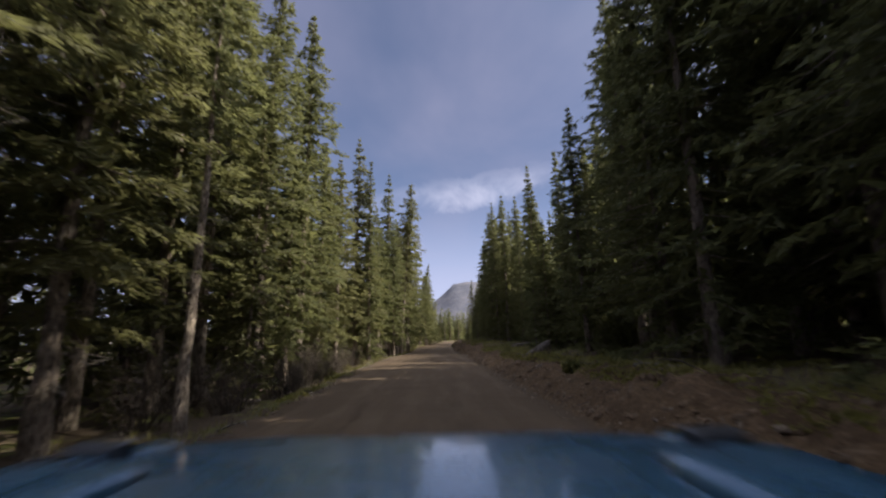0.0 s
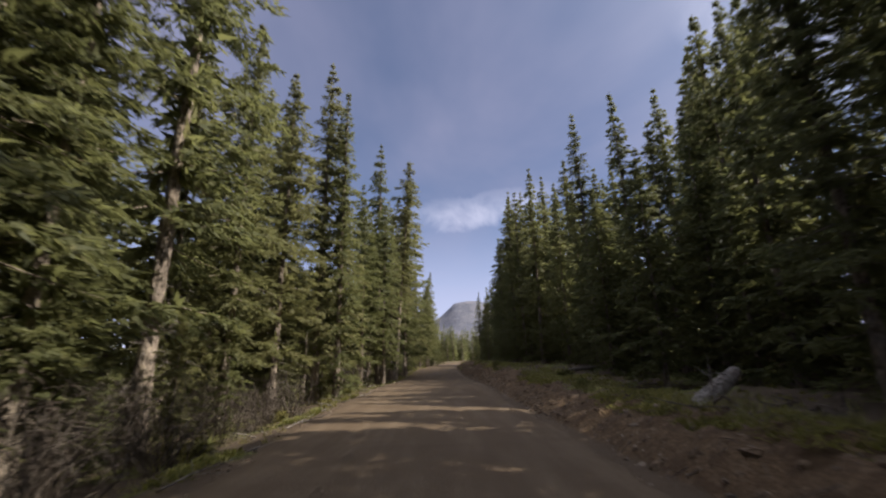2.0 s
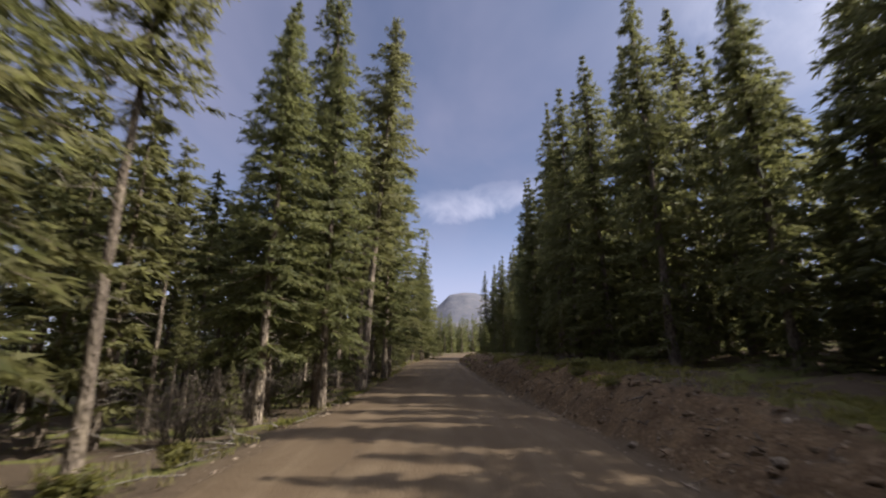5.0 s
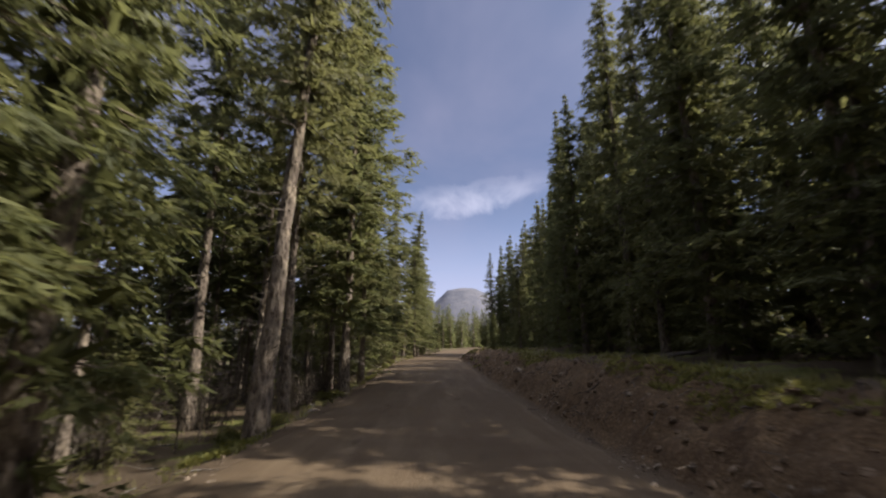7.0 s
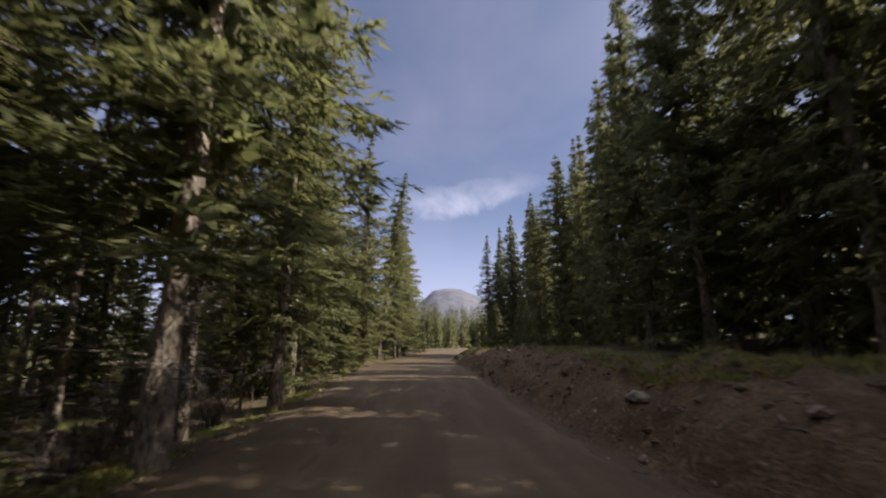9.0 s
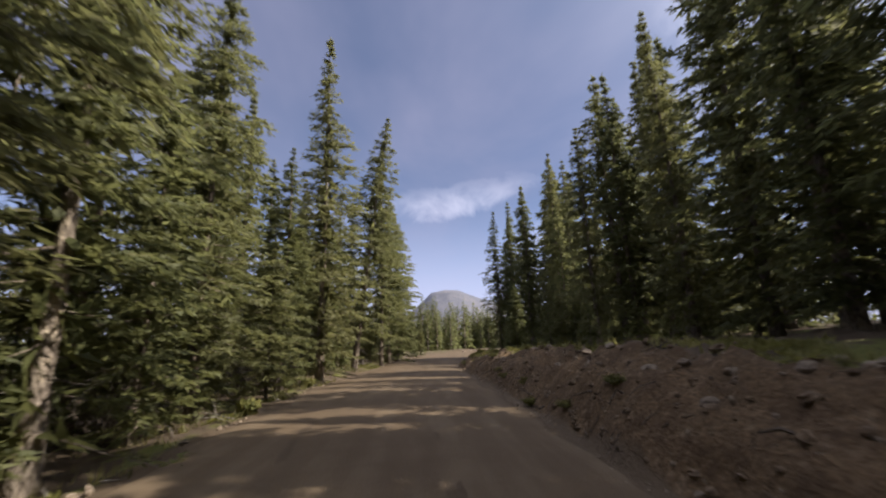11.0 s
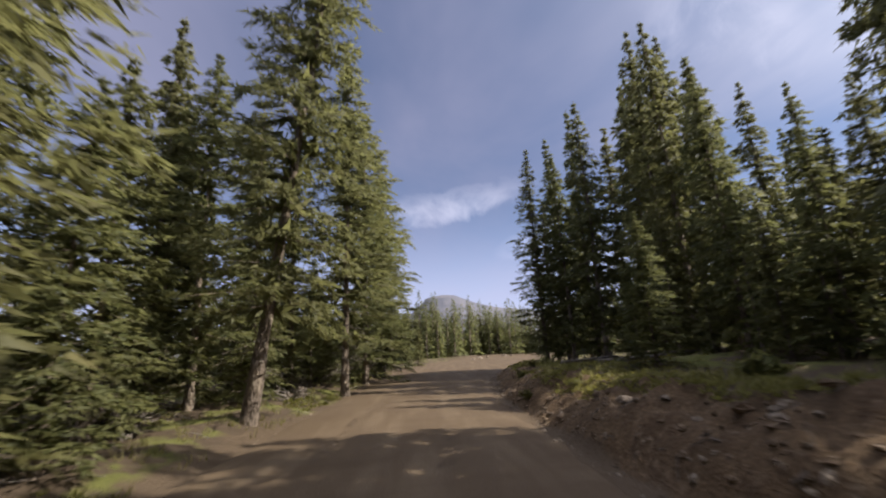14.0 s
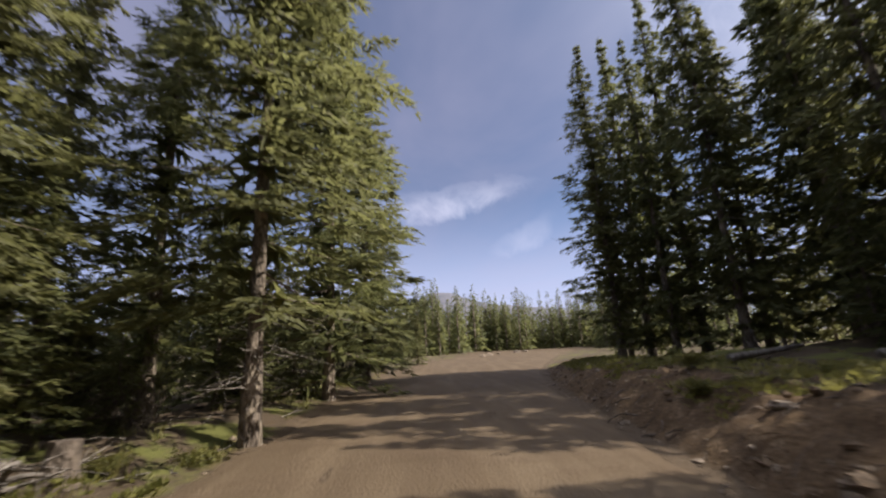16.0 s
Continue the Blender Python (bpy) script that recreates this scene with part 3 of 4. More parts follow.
# 22 to 28 m trees by the start rise out of view, added for shade
RIGHT_NEAR = [
    ("full", 6.9, 5.2, 22, 0.75), ("full", 6.6, 10.0, 18.5, 0.8), ("pine", 8.6, 13.5, 19, 1.0), ("full", 6.6, 19.0, 12.8, 0.95), ("mid", 8.0, 16.6, 17.5, 0.9), ("pine", 9.4, 18.5, 18, 1.0), ("full", 8.8, 23.4, 13, 0.9),
    ("full", 6.6, 26.0, 9, 1.1), ("full", 9.6, 27.5, 11.5, 1.1), ("full", 6.9, 31.0, 9.5, 1.1), ("full", 7.4, -3.5, 25, 0.75), ("full", 12.2, 25.5, 16.5, 0.85), ("full", 13.5, 29.0, 16, 0.85), ("full", 11.5, 21.5, 17.5, 0.8), ("full", 8.4, 0.8, 26, 0.72), ("full", 8.9, 8.0, 28, 0.75), ("full", 9.8, 4.0, 28, 0.72), ("full", 12.2, 7.4, 20, 0.85), ("full", 13.0, 11.0, 19, 0.85), ("full", 12.4, 15.2, 18, 0.8), ("full", 15.2, 13.2, 19, 0.9), ("full", 14.6, 17.4, 18, 0.9), ("full", 12.0, 19.4, 17, 0.85), ("full", 10.0, 11.6, 27, 0.75), ("full", 11.2, 17.8, 7, 1.4), ("full", 15.6, 21.6, 14, 1.0), ("full", 17.6, 24.6, 14, 1.0), ("full", 14.6, 24.2, 13, 1.0), ("full", 12.9, 20.5, 8, 1.3), ("full", 13.4, 16.4, 8, 1.3), ("full", 10.6, 14.4, 6, 1.4), ("slim", 8.4, 36.7, 17.3, 1.0), ("slim", 11.0, 36.3, 18.6, 0.95),
    ("full", 13.5, 35.7, 18.4, 0.8), ("slim", 16.6, 37.0, 20.2, 1.1), ("full", 11.8, 28.6, 17.5, 0.9), ("full", 13.2, 31.4, 18, 0.9), ("full", 12.6, 26.8, 17, 0.9), ("full", 15.2, 33.6, 18, 0.95), ("full", 9.4, 29.8, 12.3, 0.95), ("full", 8.2, 33.6, 11.8, 0.95), ("full", 10.6, 38.5, 13.4, 0.85), ("full", 7.8, 40.4, 13.4, 0.85),
]
# tall back trees at y 54 to 59 are hidden, added to cast shade
RIGHT_MID = [
    ("full", 7.0, 44.5, 17, 0.9), ("full", 6.4, 48.5, 16.5, 1.0), ("full", 9.6, 50.8, 19.2, 0.75), ("full", 11.4, 49.0, 20, 0.9), ("full", 6.4, 52.8, 17.5, 1.05), ("full", 8.4, 55.8, 19.6, 0.8),
    ("full", 7.7, 60.4, 21.5, 0.75), ("full", 7.6, 57.6, 17, 0.8), ("full", 10.0, 58.4, 19.5, 0.8), ("full", 10.4, 54.2, 18.5, 0.8), ("full", 12.4, 56.4, 21, 0.75), ("full", 8.8, 63.2, 20, 0.95), ("full", 9.8, 42.6, 14.5, 0.9), ("full", 11.0, 46.2, 15.5, 0.9), ("full", 12.4, 41.0, 15.5, 0.9), ("slim", 7.4, 68.2, 17.8, 1.1), ("full", 6.9, 64.3, 16.5, 1.0), ("full", 9.2, 72.5, 18.5, 0.8), ("full", 9.6, 68.4, 17.5, 0.85), ("full", 12.2, 66.5, 18.5, 0.9),
]
# three back trees near y 72 are hidden, added to shade the road
RIGHT_FAR = [
    ("full", 9.2, 74.6, 17, 0.9), ("full", 10.8, 73.0, 16.5, 0.95), ("slim", 12.6, 77.8, 16.5, 1.0), ("full", 14.0, 72.0, 17.5, 0.8), ("full", 14.6, 75.4, 17.5, 0.8), ("full", 13.4, 69.4, 17.5, 0.8), ("slim", 10.0, 79.6, 16.0, 0.95), ("slim", 8.6, 77.2, 14.5, 1.0), ("slim", 9.7, 83.0, 15.8, 1.0), ("slim", 11.5, 83.2, 16.6, 1.1), ("full", 16.4, 83.5, 18.6, 0.85), ("full", 15.0, 90.5, 17, 0.9), ("full", 9.7, 92.9, 11.6, 0.85), ("full", 15.8, 95.0, 12.5, 0.9), ("full", 6.6, 80.5, 11, 0.9), ("full", 8.2, 89.8, 5.0, 1.2), ("full", 10.6, 88.6, 8, 0.95), ("full", 11.8, 86.2, 16.5, 0.85), ("full", 10.0, 85.0, 17, 1.1), ("slim", 12.7, 82.6, 17.8, 1.1), ("full", 9.4, 110.8, 13, 0.9), ("full", 12.2, 111.5, 15, 0.9),
    ("full", 10.8, 96.8, 17.2, 0.78), ("full", 12.7, 98.6, 18, 0.78), ("slim", 17.0, 101.8, 19.2, 1.0), ("full", 11.3, 95.2, 13.8, 0.8), ("full", 5.6, 91.3, 5.3, 1.5), ("slim", 7.8, 108.5, 16.3, 1.25),
    ("slim", 9.8, 109.6, 17.8, 1.1), ("slim", 11.2, 107.8, 19.2, 0.9), ("slim", 13.2, 106.8, 17, 1.2), ("full", 13.5, 103.5, 19, 0.85), ("full", 10.0, 104.0, 17.5, 0.85), ("slim", 16.2, 98.0, 14.5, 1.1), ("full", 12.4, 102.2, 17.5, 0.85), ("full", 15.4, 104.4, 19.5, 0.9), ("full", 11.8, 99.7, 19.2, 0.85), ("full", 9.0, 106.4, 15, 0.8), ("full", 19.1, 99.0, 12.5, 0.9),
]
for row in LEFT_NEAR + LEFT_MID + LEFT_FAR + RIGHT_NEAR + RIGHT_MID + RIGHT_FAR:
    kind, x, y, top, wide = row
    plant(kind, x, y, top - ground_z(x, y), wide)
# the big leaning tree beside the bend
plant("mid", -5.1, 90.7, 17.9, 0.95, 7.0, 0.05)
# the tall bare-trunked one at the road's edge, leaning over it
plant("pine", -5.0, 51.0, 21.6, 0.85, 4.0, 0.0, pick=1)

# the stand behind them
rng = np.random.default_rng(77)


def stand(count, x0, x1, y0, y1, low, high, gap, stock, kinds, wide=1.0, joined=False):
    """Scatter conifers over a strip of forest; joined: as one mass, far in among the others."""
    placed, spots = 0, []
    for attempt in range(count * 12):
        x, y = rng.uniform(x0, x1), rng.uniform(y0, y1)
        if float(edge_left(y)) - 1.6 < x < float(edge_right(y)) + 3.4 or any((x - a) ** 2 + (y - b) ** 2 < gap * gap for a, b in trees):
            continue
        kind, tall, broad = kinds[int(rng.integers(len(kinds)))], rng.uniform(low, high), wide * rng.uniform(0.85, 1.15)
        if joined:
            spots.append((kind, x, y, tall, broad))
            trees.append((x, y))
        else:
            plant(kind, x, y, tall, broad, stock=stock)
        placed += 1
        if placed == count:
            break
    return spots


def join_woods(spots, stock):
    """One mass of trees out of the stock, for the depth of the forest."""
    gathered = {}
    for k, (kind, x, y, tall, broad) in enumerate(spots):
        built, meshes = stock[kind][k % len(stock[kind])]
        s, w = tall / built, k * 2.399
        for name in ("trunk", "crown"):
            me = meshes[name]
            co = np.empty(len(me.vertices) * 3, np.float32)
            me.vertices.foreach_get("co", co)
            co = co.reshape(-1, 3) * (s * broad, s * broad, s)
            turned = np.stack([co[:, 0] * math.cos(w) - co[:, 1] * math.sin(w) + x, co[:, 0] * math.sin(w) + co[:, 1] * math.cos(w) + y, co[:, 2] + ground_z(x, y)], 1)
            corners = np.empty(len(me.loops), np.int32)
            me.loops.foreach_get("vertex_index", corners)
            sizes = np.empty(len(me.polygons), np.int32)
            me.polygons.foreach_get("loop_total", sizes)
            soft = SOFT.get(me.name, np.zeros((len(co), 3)))
            soft = np.stack([soft[:, 0] * math.cos(w) - soft[:, 1] * math.sin(w), soft[:, 0] * math.sin(w) + soft[:, 1] * math.cos(w), soft[:, 2]], 1)
            gathered.setdefault(me.materials[0], []).append((turned, corners, sizes, soft))
    woods = tagged(new("forest_depth"), "dense green conifers deeper in the forest", "forest", kind="stuff")
    for mat, pieces in gathered.items():
        me = bpy.data.meshes.new("growth")
        total = np.cumsum([0] + [len(v) for v, c, z, q in pieces])
        verts = np.concatenate([v for v, c, z, q in pieces])
        corners = np.concatenate([c + k for (v, c, z, q), k in zip(pieces, total)])
        sizes = np.concatenate([z for v, c, z, q in pieces])
        me.vertices.add(len(verts))
        me.vertices.foreach_set("co", verts.astype(np.float32).ravel())
        me.loops.add(len(corners))
        me.loops.foreach_set("vertex_index", corners.astype(np.int32))
        me.polygons.add(len(sizes))
        me.polygons.foreach_set("loop_start", (np.cumsum(sizes) - sizes).astype(np.int32))
        me.materials.append(mat)
        me.update(calc_edges=True)
        if mat is SPRUCE:
            me.polygons.foreach_set("use_smooth", [True] * len(me.polygons))
            me.normals_split_custom_set_from_vertices(np.concatenate([q for v, c, z, q in pieces]).tolist())
        tagged(part("growth", me, woods), kind="stuff")


stand(9, -9, -5.2, -7, 30, 8, 12, 1.5, NEAR, ("pine", "bare", "slim"))
stand(7, -9, -5.2, 30, 70, 8, 12, 1.6, NEAR, ("pine", "bare", "slim"))
stand(4, 6.6, 10, -7, 16, 11, 15, 1.7, NEAR, ("slim", "full"))
stand(4, 6.8, 10, 46, 72, 11, 15, 1.8, NEAR, ("slim", "full"))
stand(12, -12, -8, 0, 28, 9, 13.5, 1.5, BACK, ("full", "pine", "slim"))
stand(20, -12, -8.5, -8, 72, 8, 12.5, 1.7, BACK, ("slim", "pine", "pine"))
stand(14, -13, -8.5, 72, 118, 5, 8, 1.8, BACK, ("slim", "full"))
stand(6, 9, 14, 4, 21, 12, 15.5, 1.6, BACK, ("full", "pine"))
stand(16, 8.4, 15, 22, 44, 5.5, 8.5, 1.5, BACK, ("full",), 1.1)
stand(13, 8.6, 14, 40, 66, 11.5, 14, 1.5, BACK, ("full", "slim"))
stand(6, 11, 16, 64, 80, 7.5, 10, 1.6, BACK, ("full", "slim"), 1.1)
stand(8, 8.6, 14, 83, 106, 4, 7, 1.4, BACK, ("full",))
# tall trees beside and behind the start, mostly unseen, added to cast shade
stand(8, 11, 17, -6, 15, 18, 23, 1.6, BACK, ("full", "pine"), 1.1)
depth = stand(14, 7.5, 17, -18, 2, 16, 19, 1.8, BACK, ("full", "slim"), 1.0, joined=True)
depth += stand(22, 12, 24, -2, 40, 5, 8, 1.2, BACK, ("full",), 1.3, joined=True)
depth += stand(14, -18, -11, 0, 28, 9, 13.5, 1.5, BACK, ("full", "pine", "slim"), joined=True)
depth += stand(30, -19, -11, -8, 36, 8, 12.5, 1.6, BACK, ("slim", "pine", "full"), joined=True)
depth += stand(44, -19, -10, 36, 74, 8, 13.5, 1.4, BACK, ("slim", "pine", "pine"), joined=True)
depth += stand(24, -20, -12, 72, 122, 6, 9.5, 1.6, BACK, ("slim", "full"), joined=True)
depth += stand(38, 13, 25, -8, 64, 9, 13.5, 1.7, BACK, ("slim", "full", "full"), joined=True)
depth += stand(12, 13, 25, 64, 84, 7, 10.5, 1.7, BACK, ("slim", "full", "full"), joined=True)
depth += stand(16, -20, -14, 44, 70, 3, 6, 1.2, BACK, ("full",), 1.3, joined=True)
depth += stand(20, 15, 26, 84, 116, 5, 7.5, 2.0, BACK, ("slim", "full"), joined=True)
join_woods(depth, BACK)
stand(12, 9.5, 17, 86, 101, 5.5, 8, 1.2, BACK, ("full",), 1.1)
# young growth under them
stand(14, -10, -5.6, -2, 36, 1.0, 3.2, 0.7, NEAR, ("young",))
stand(7, -10, -6.0, 36, 66, 0.9, 2.2, 0.7, NEAR, ("young",))
stand(18, -10, -5.2, 66, 108, 1.0, 4.0, 0.7, NEAR, ("young",))
stand(26, -16, -8.5, 52, 76, 2.2, 4.5, 0.9, BACK, ("full",), 1.5)
stand(14, 5.2, 10, 0, 100, 0.9, 3.0, 0.8, NEAR, ("young",))
stand(18, 8.5, 16, 68, 92, 1.6, 4.0, 0.9, NEAR, ("young",), 1.2)
stand(24, 7.5, 15, 38, 68, 1.2, 2.6, 0.9, NEAR, ("young",), 1.3)
stand(22, -11, -6.0, 36, 68, 2.0, 4.5, 0.9, NEAR, ("bare",), 0.8)


def make_far_woods():
    """The dark belt of forest beyond the clearing, and the forest behind the stands."""
    rng = np.random.default_rng(5)
    starts, ways, lengths, widths, outward = [], [], [], [], []
    trunks = Shape()
    spots = [(rng.uniform(-30, 60), rng.uniform(150, 190), rng.uniform(6.5, 12.5)) for k in range(640)]
    spots = [q for q in spots if q[1] > 166 or not edge_left(q[1]) - 2.5 < q[0] < edge_right(q[1]) + 3]
    spots += [(rng.uniform(-50, -8), rng.uniform(116, 172), rng.uniform(8, 12)) for k in range(60)]
    spots += [(rng.uniform(25, 50), rng.uniform(-15, 150), rng.uniform(9, 14)) for k in range(120)]
    spots += [(rng.uniform(-45, -20), rng.uniform(-15, 120), rng.uniform(7, 11)) for k in range(110)]
    for x, y, tall in spots:
        g = ground_z(x, y, False)
        trunks.add(*tube([(x, y, g - 0.2), (x, y, g + tall * 0.8)], [0.14, 0.04], 4))
        broad = tall * rng.uniform(0.17, 0.27)
        for k in range(270):
            f = rng.uniform(0, 1) ** 1.25
            turn = rng.uniform(0, 6.283)
            r = broad * (1 - f) ** 0.75 * rng.uniform(0.1, 0.7)
            starts.append((x + r * math.cos(turn), y + r * math.sin(turn), g + tall * (0.03 + 0.95 * f)))
            ways.append((math.cos(turn), math.sin(turn), rng.uniform(-0.8, 0.3) + 1.2 * max(0, f - 0.75)))
            lengths.append(0.32 + 0.48 * (1 - f) * rng.uniform(0.7, 1.2))
            widths.append(lengths[-1] * 0.25)
            outward.append((math.cos(turn), math.sin(turn), 0.45))
    grown = sprays(rng, starts, ways, lengths, widths, outward)
    woods = tagged(new("far_woods"), "belt of dark green conifers beyond the clearing", "forest", kind="stuff")
    part("foliage", leafy("foliage", grown, SPRUCE), woods)
    part("trunks", mesh_from("trunks", trunks.verts, trunks.faces, BARK), woods)


make_far_woods()


# ---- undergrowth and ground clutter ----
def make_bush(seed, wide, tall, stems, leaves, size, leaf_material):
    """The meshes of a low shrub: thin stems and small leaves."""
    rng = np.random.default_rng(seed)
    wood, starts, ways, lengths, widths = Shape(), [], [], [], []
    for k in range(stems):
        turn, reach = rng.uniform(0, 6.283), rng.uniform(0.2, 1.0) * wide
        tip = np.array([math.cos(turn) * reach, math.sin(turn) * reach, tall * rng.uniform(0.55, 1.0) * (1 - 0.35 * reach / wide)])
        wood.add(*tube([(0, 0, -0.05), tip * (0.45, 0.45, 0.6), tip], [0.010, 0.007, 0.002], 3))
        for q in range(leaves):
            s = rng.uniform(0.3, 1.05)
            starts.append(tip * (s, s, s ** 0.8) + rng.normal(0, 0.05, 3))
            ways.append(rng.normal(0, 1, 3) + (0, 0, 0.5))
            lengths.append(size * rng.uniform(0.6, 1.3))
            widths.append(lengths[-1] * 0.28)
    outward = np.asarray(starts) * (1 / wide, 1 / wide, 0.6 / tall) + (0, 0, 0.3)
    grown = sprays(rng, starts, ways, lengths, widths, outward)
    return {"stem_cluster": mesh_from("stem_cluster", wood.verts, wood.faces, DEADWOOD), "foliage": leafy("foliage", grown, leaf_material)}


MOSSY = [make_bush(k, 0.5, 0.28, 44, 40, 0.06, BUSH) for k in (8, 9)]
BUSHES = [make_bush(k, 0.55, 0.6, 26, 26, 0.12, BUSH) for k in (1, 2)]
TUFTS = [make_bush(k, 0.35, 0.4, 18, 20, 0.20, GRASS) for k in (5, 6)]


def shrub(x, y, size, kind=BUSHES, label="low yellow-green shrub at the road's edge"):
    ob = tagged(new("shrub"), label, "shrub", "roadside shrubs")
    ob.empty_display_size = 0.1
    ob.matrix_world = Matrix.Translation((x, y, ground_z(x, y))) @ Matrix.Rotation(x * 7 + y, 4, "Z") @ Matrix.Diagonal((size, size, size, 1))
    for name, me in kind[int(abs(x * 10 + y)) % len(kind)].items():
        tagged(part(name, me, ob), kind="stuff")


for x, y, size in ((-6.9, 32.9, 1.0), (-6.2, 33.6, 0.9), (-7.6, 32.3, 1.1), (-5.8, 35.6, 0.8), (-6.9, 35.2, 0.9), (-5.5, 37.2, 0.7), (-5.3, 29.5, 0.7), (-6.0, 26.5, 0.8),
                   (2.05, 91.9, 0.5), (3.2, 97.0, 0.5), (4.0, 98.3, 0.55), (5.0, 83.5, 0.6), (-5.5, 21.0, 0.8)):
    shrub(x, y, size)
for x, y, size in ((2.0, 75.0, 0.4), (4.5, 78.4, 0.5), (3.8, 12.4, 0.9), (4.2, 27.0, 0.8), (4.6, 30.5, 1.0), (-5.0, 74.0, 0.8), (-5.3, 80.5, 0.8), (5.0, 87.0, 1.0), (5.4, 101.0, 1.0)):
    shrub(x, y, size, TUFTS, "tuft of dry yellow-green grass on the bank")


for x, y, size in ((-4.55, 97.4, 0.8), (-5.2, 96.6, 0.6), (-5.6, 51.2, 0.9), (-5.3, 53.0, 0.8), (-5.3, 57.5, 0.9), (-5.2, 59.0, 0.7), (2.0, 78.7, 0.5), (1.85, 77.0, 0.45), (1.75, 73.4, 0.5), (1.85, 71.2, 0.4), (2.3, 70.0, 0.5), (2.4, 82.4, 0.5), (2.6, 64.0, 0.5), (2.9, 40.0, 0.5), (3.5, 43.9, 1.0), (4.2, 44.5, 1.1), (3.1, 43.0, 0.8), (4.0, 43.1, 0.9), (3.4, 33.0, 0.6), (2.9, 90.4, 0.6), (4.6, 96.0, 0.6), (5.0, 99.2, 0.7)):
    shrub(x, y, size, MOSSY, "low cushion of bright yellow-green ground shrub")


def scatter(name, label, category, seed, count, zone, make, mat):
    """A great many small things of one sort, lying on the ground."""
    rng = np.random.default_rng(seed)
    shape = Shape()
    for k in range(count):
        x, y = zone(rng)
        make(rng, shape, np.array([x, y, ground_z(x, y)]))
    tagged(new(name, mesh_from(name, shape.verts, shape.faces, mat)), label, category, kind="stuff")


def on_left(rng):
    y = rng.uniform(-3, 118)
    return float(edge_left(y)) - 0.2 - 5.5 * rng.random() ** 1.6, y


def on_bank(rng):
    y = rng.uniform(-3, 112)
    return float(edge_right(y)) + 0.05 + 2.3 * rng.random(), y


def on_right(rng):
    y = rng.uniform(-3, 112)
    return float(edge_right(y)) + 1.5 + 6.0 * rng.random() ** 1.5, y


def on_crest(rng):
    y = rng.uniform(-3, 112)
    return float(edge_right(y)) + 1.75 + 0.9 * abs(rng.normal()), y


def at_edges(rng):
    y = rng.uniform(-3, 110)
    if rng.random() < 0.6:
        return float(edge_right(y)) - 0.3 + 0.8 * rng.random(), y
    return float(edge_left(y)) - 0.4 + 0.7 * rng.random(), y


ROOT = make_bark("damp_roots", rgb(0.06, 0.046, 0.035), rgb(0.15, 0.115, 0.085), rgb(0.11, 0.085, 0.065))
MOSS = make_foliage("yellow_moss", rgb(0.080, 0.082, 0.020), rgb(0.225, 0.212, 0.048), rgb(0.22, 0.165, 0.06))


def stick(rng, shape, p):
    turn, long = rng.uniform(0, 6.283), rng.uniform(0.25, 0.95)
    q = p + np.array([math.cos(turn), math.sin(turn), rng.uniform(-0.05, 0.35)]) * long
    thick = rng.uniform(0.006, 0.022)
    middle = (p + q) / 2 + rng.normal(0, 0.025, 3)
    shape.add(*tube([p + (0, 0, 0.02), middle + (0, 0, 0.02), q], [thick, thick * 0.8, thick * 0.3], 4))
    for t in range(int(rng.integers(0, 4))):
        shape.add(*tube([middle, middle + rng.normal(0, 0.3, 3) * long * 0.6 + (0, 0, 0.1)], [thick * 0.5, thick * 0.2], 3))


def twig(rng, shape, p):
    turn, long = rng.uniform(0, 6.283), rng.uniform(0.1, 0.45)
    knots = [p + (0, 0, 0.015)]
    for k in range(3):
        turn += rng.normal(0, 0.4)
        knots.append(knots[-1] + np.array([math.cos(turn), math.sin(turn), 0.0]) * long / 3)
        knots[-1][2] = ground_z(knots[-1][0], knots[-1][1]) + 0.02
    shape.add(*tube(knots, [0.009, 0.008, 0.006, 0.003], 4))


def root(rng, shape, p):
    turn, long = rng.uniform(2.2, 4.1), rng.uniform(0.15, 0.5)
    d = np.array([math.cos(turn), math.sin(turn), -0.55]) * long
    thick = rng.uniform(0.006, 0.022)
    knots = [p + (0, 0, 0.02)]
    for k in range(4):
        knots.append(knots[-1] + d * 0.25 + rng.normal(0, 0.05, 3) + (0, 0, 0.03 - 0.02 * k))
    shape.add(*tube(knots, [thick, thick * 0.9, thick * 0.7, thick * 0.5, thick * 0.2], 4))


def grass(rng, shape, p):
    for k in range(9):
        a = p + rng.normal(0, 0.06, 3) * (1, 1, 0.1)
        w = rng.normal(0, 0.5, 2)
        tip = a + np.array([w[0] * 0.16, w[1] * 0.16, rng.uniform(0.08, 0.26)])
        side = np.array([-w[1], w[0], 0]) / (np.hypot(*w) + 1e-6) * 0.012
        shape.add([a + side, a - side, tip], [(0, 1, 2)])


def moss(rng, shape, p):
    """One small cushion: short blades spreading from a low dome."""
    for k in range(12):
        w = rng.normal(0, 1, 2)
        a = p + np.array([w[0] * 0.07, w[1] * 0.07, 0.05 - 0.012 * float(w @ w)])
        tip = a + np.array([w[0] * 0.05, w[1] * 0.05, rng.uniform(0.02, 0.09)])
        side = np.array([-w[1], w[0], 0.0]) / (np.hypot(*w) + 1e-6) * 0.025
        shape.add([a + side, a - side, tip], [(0, 1, 2)])


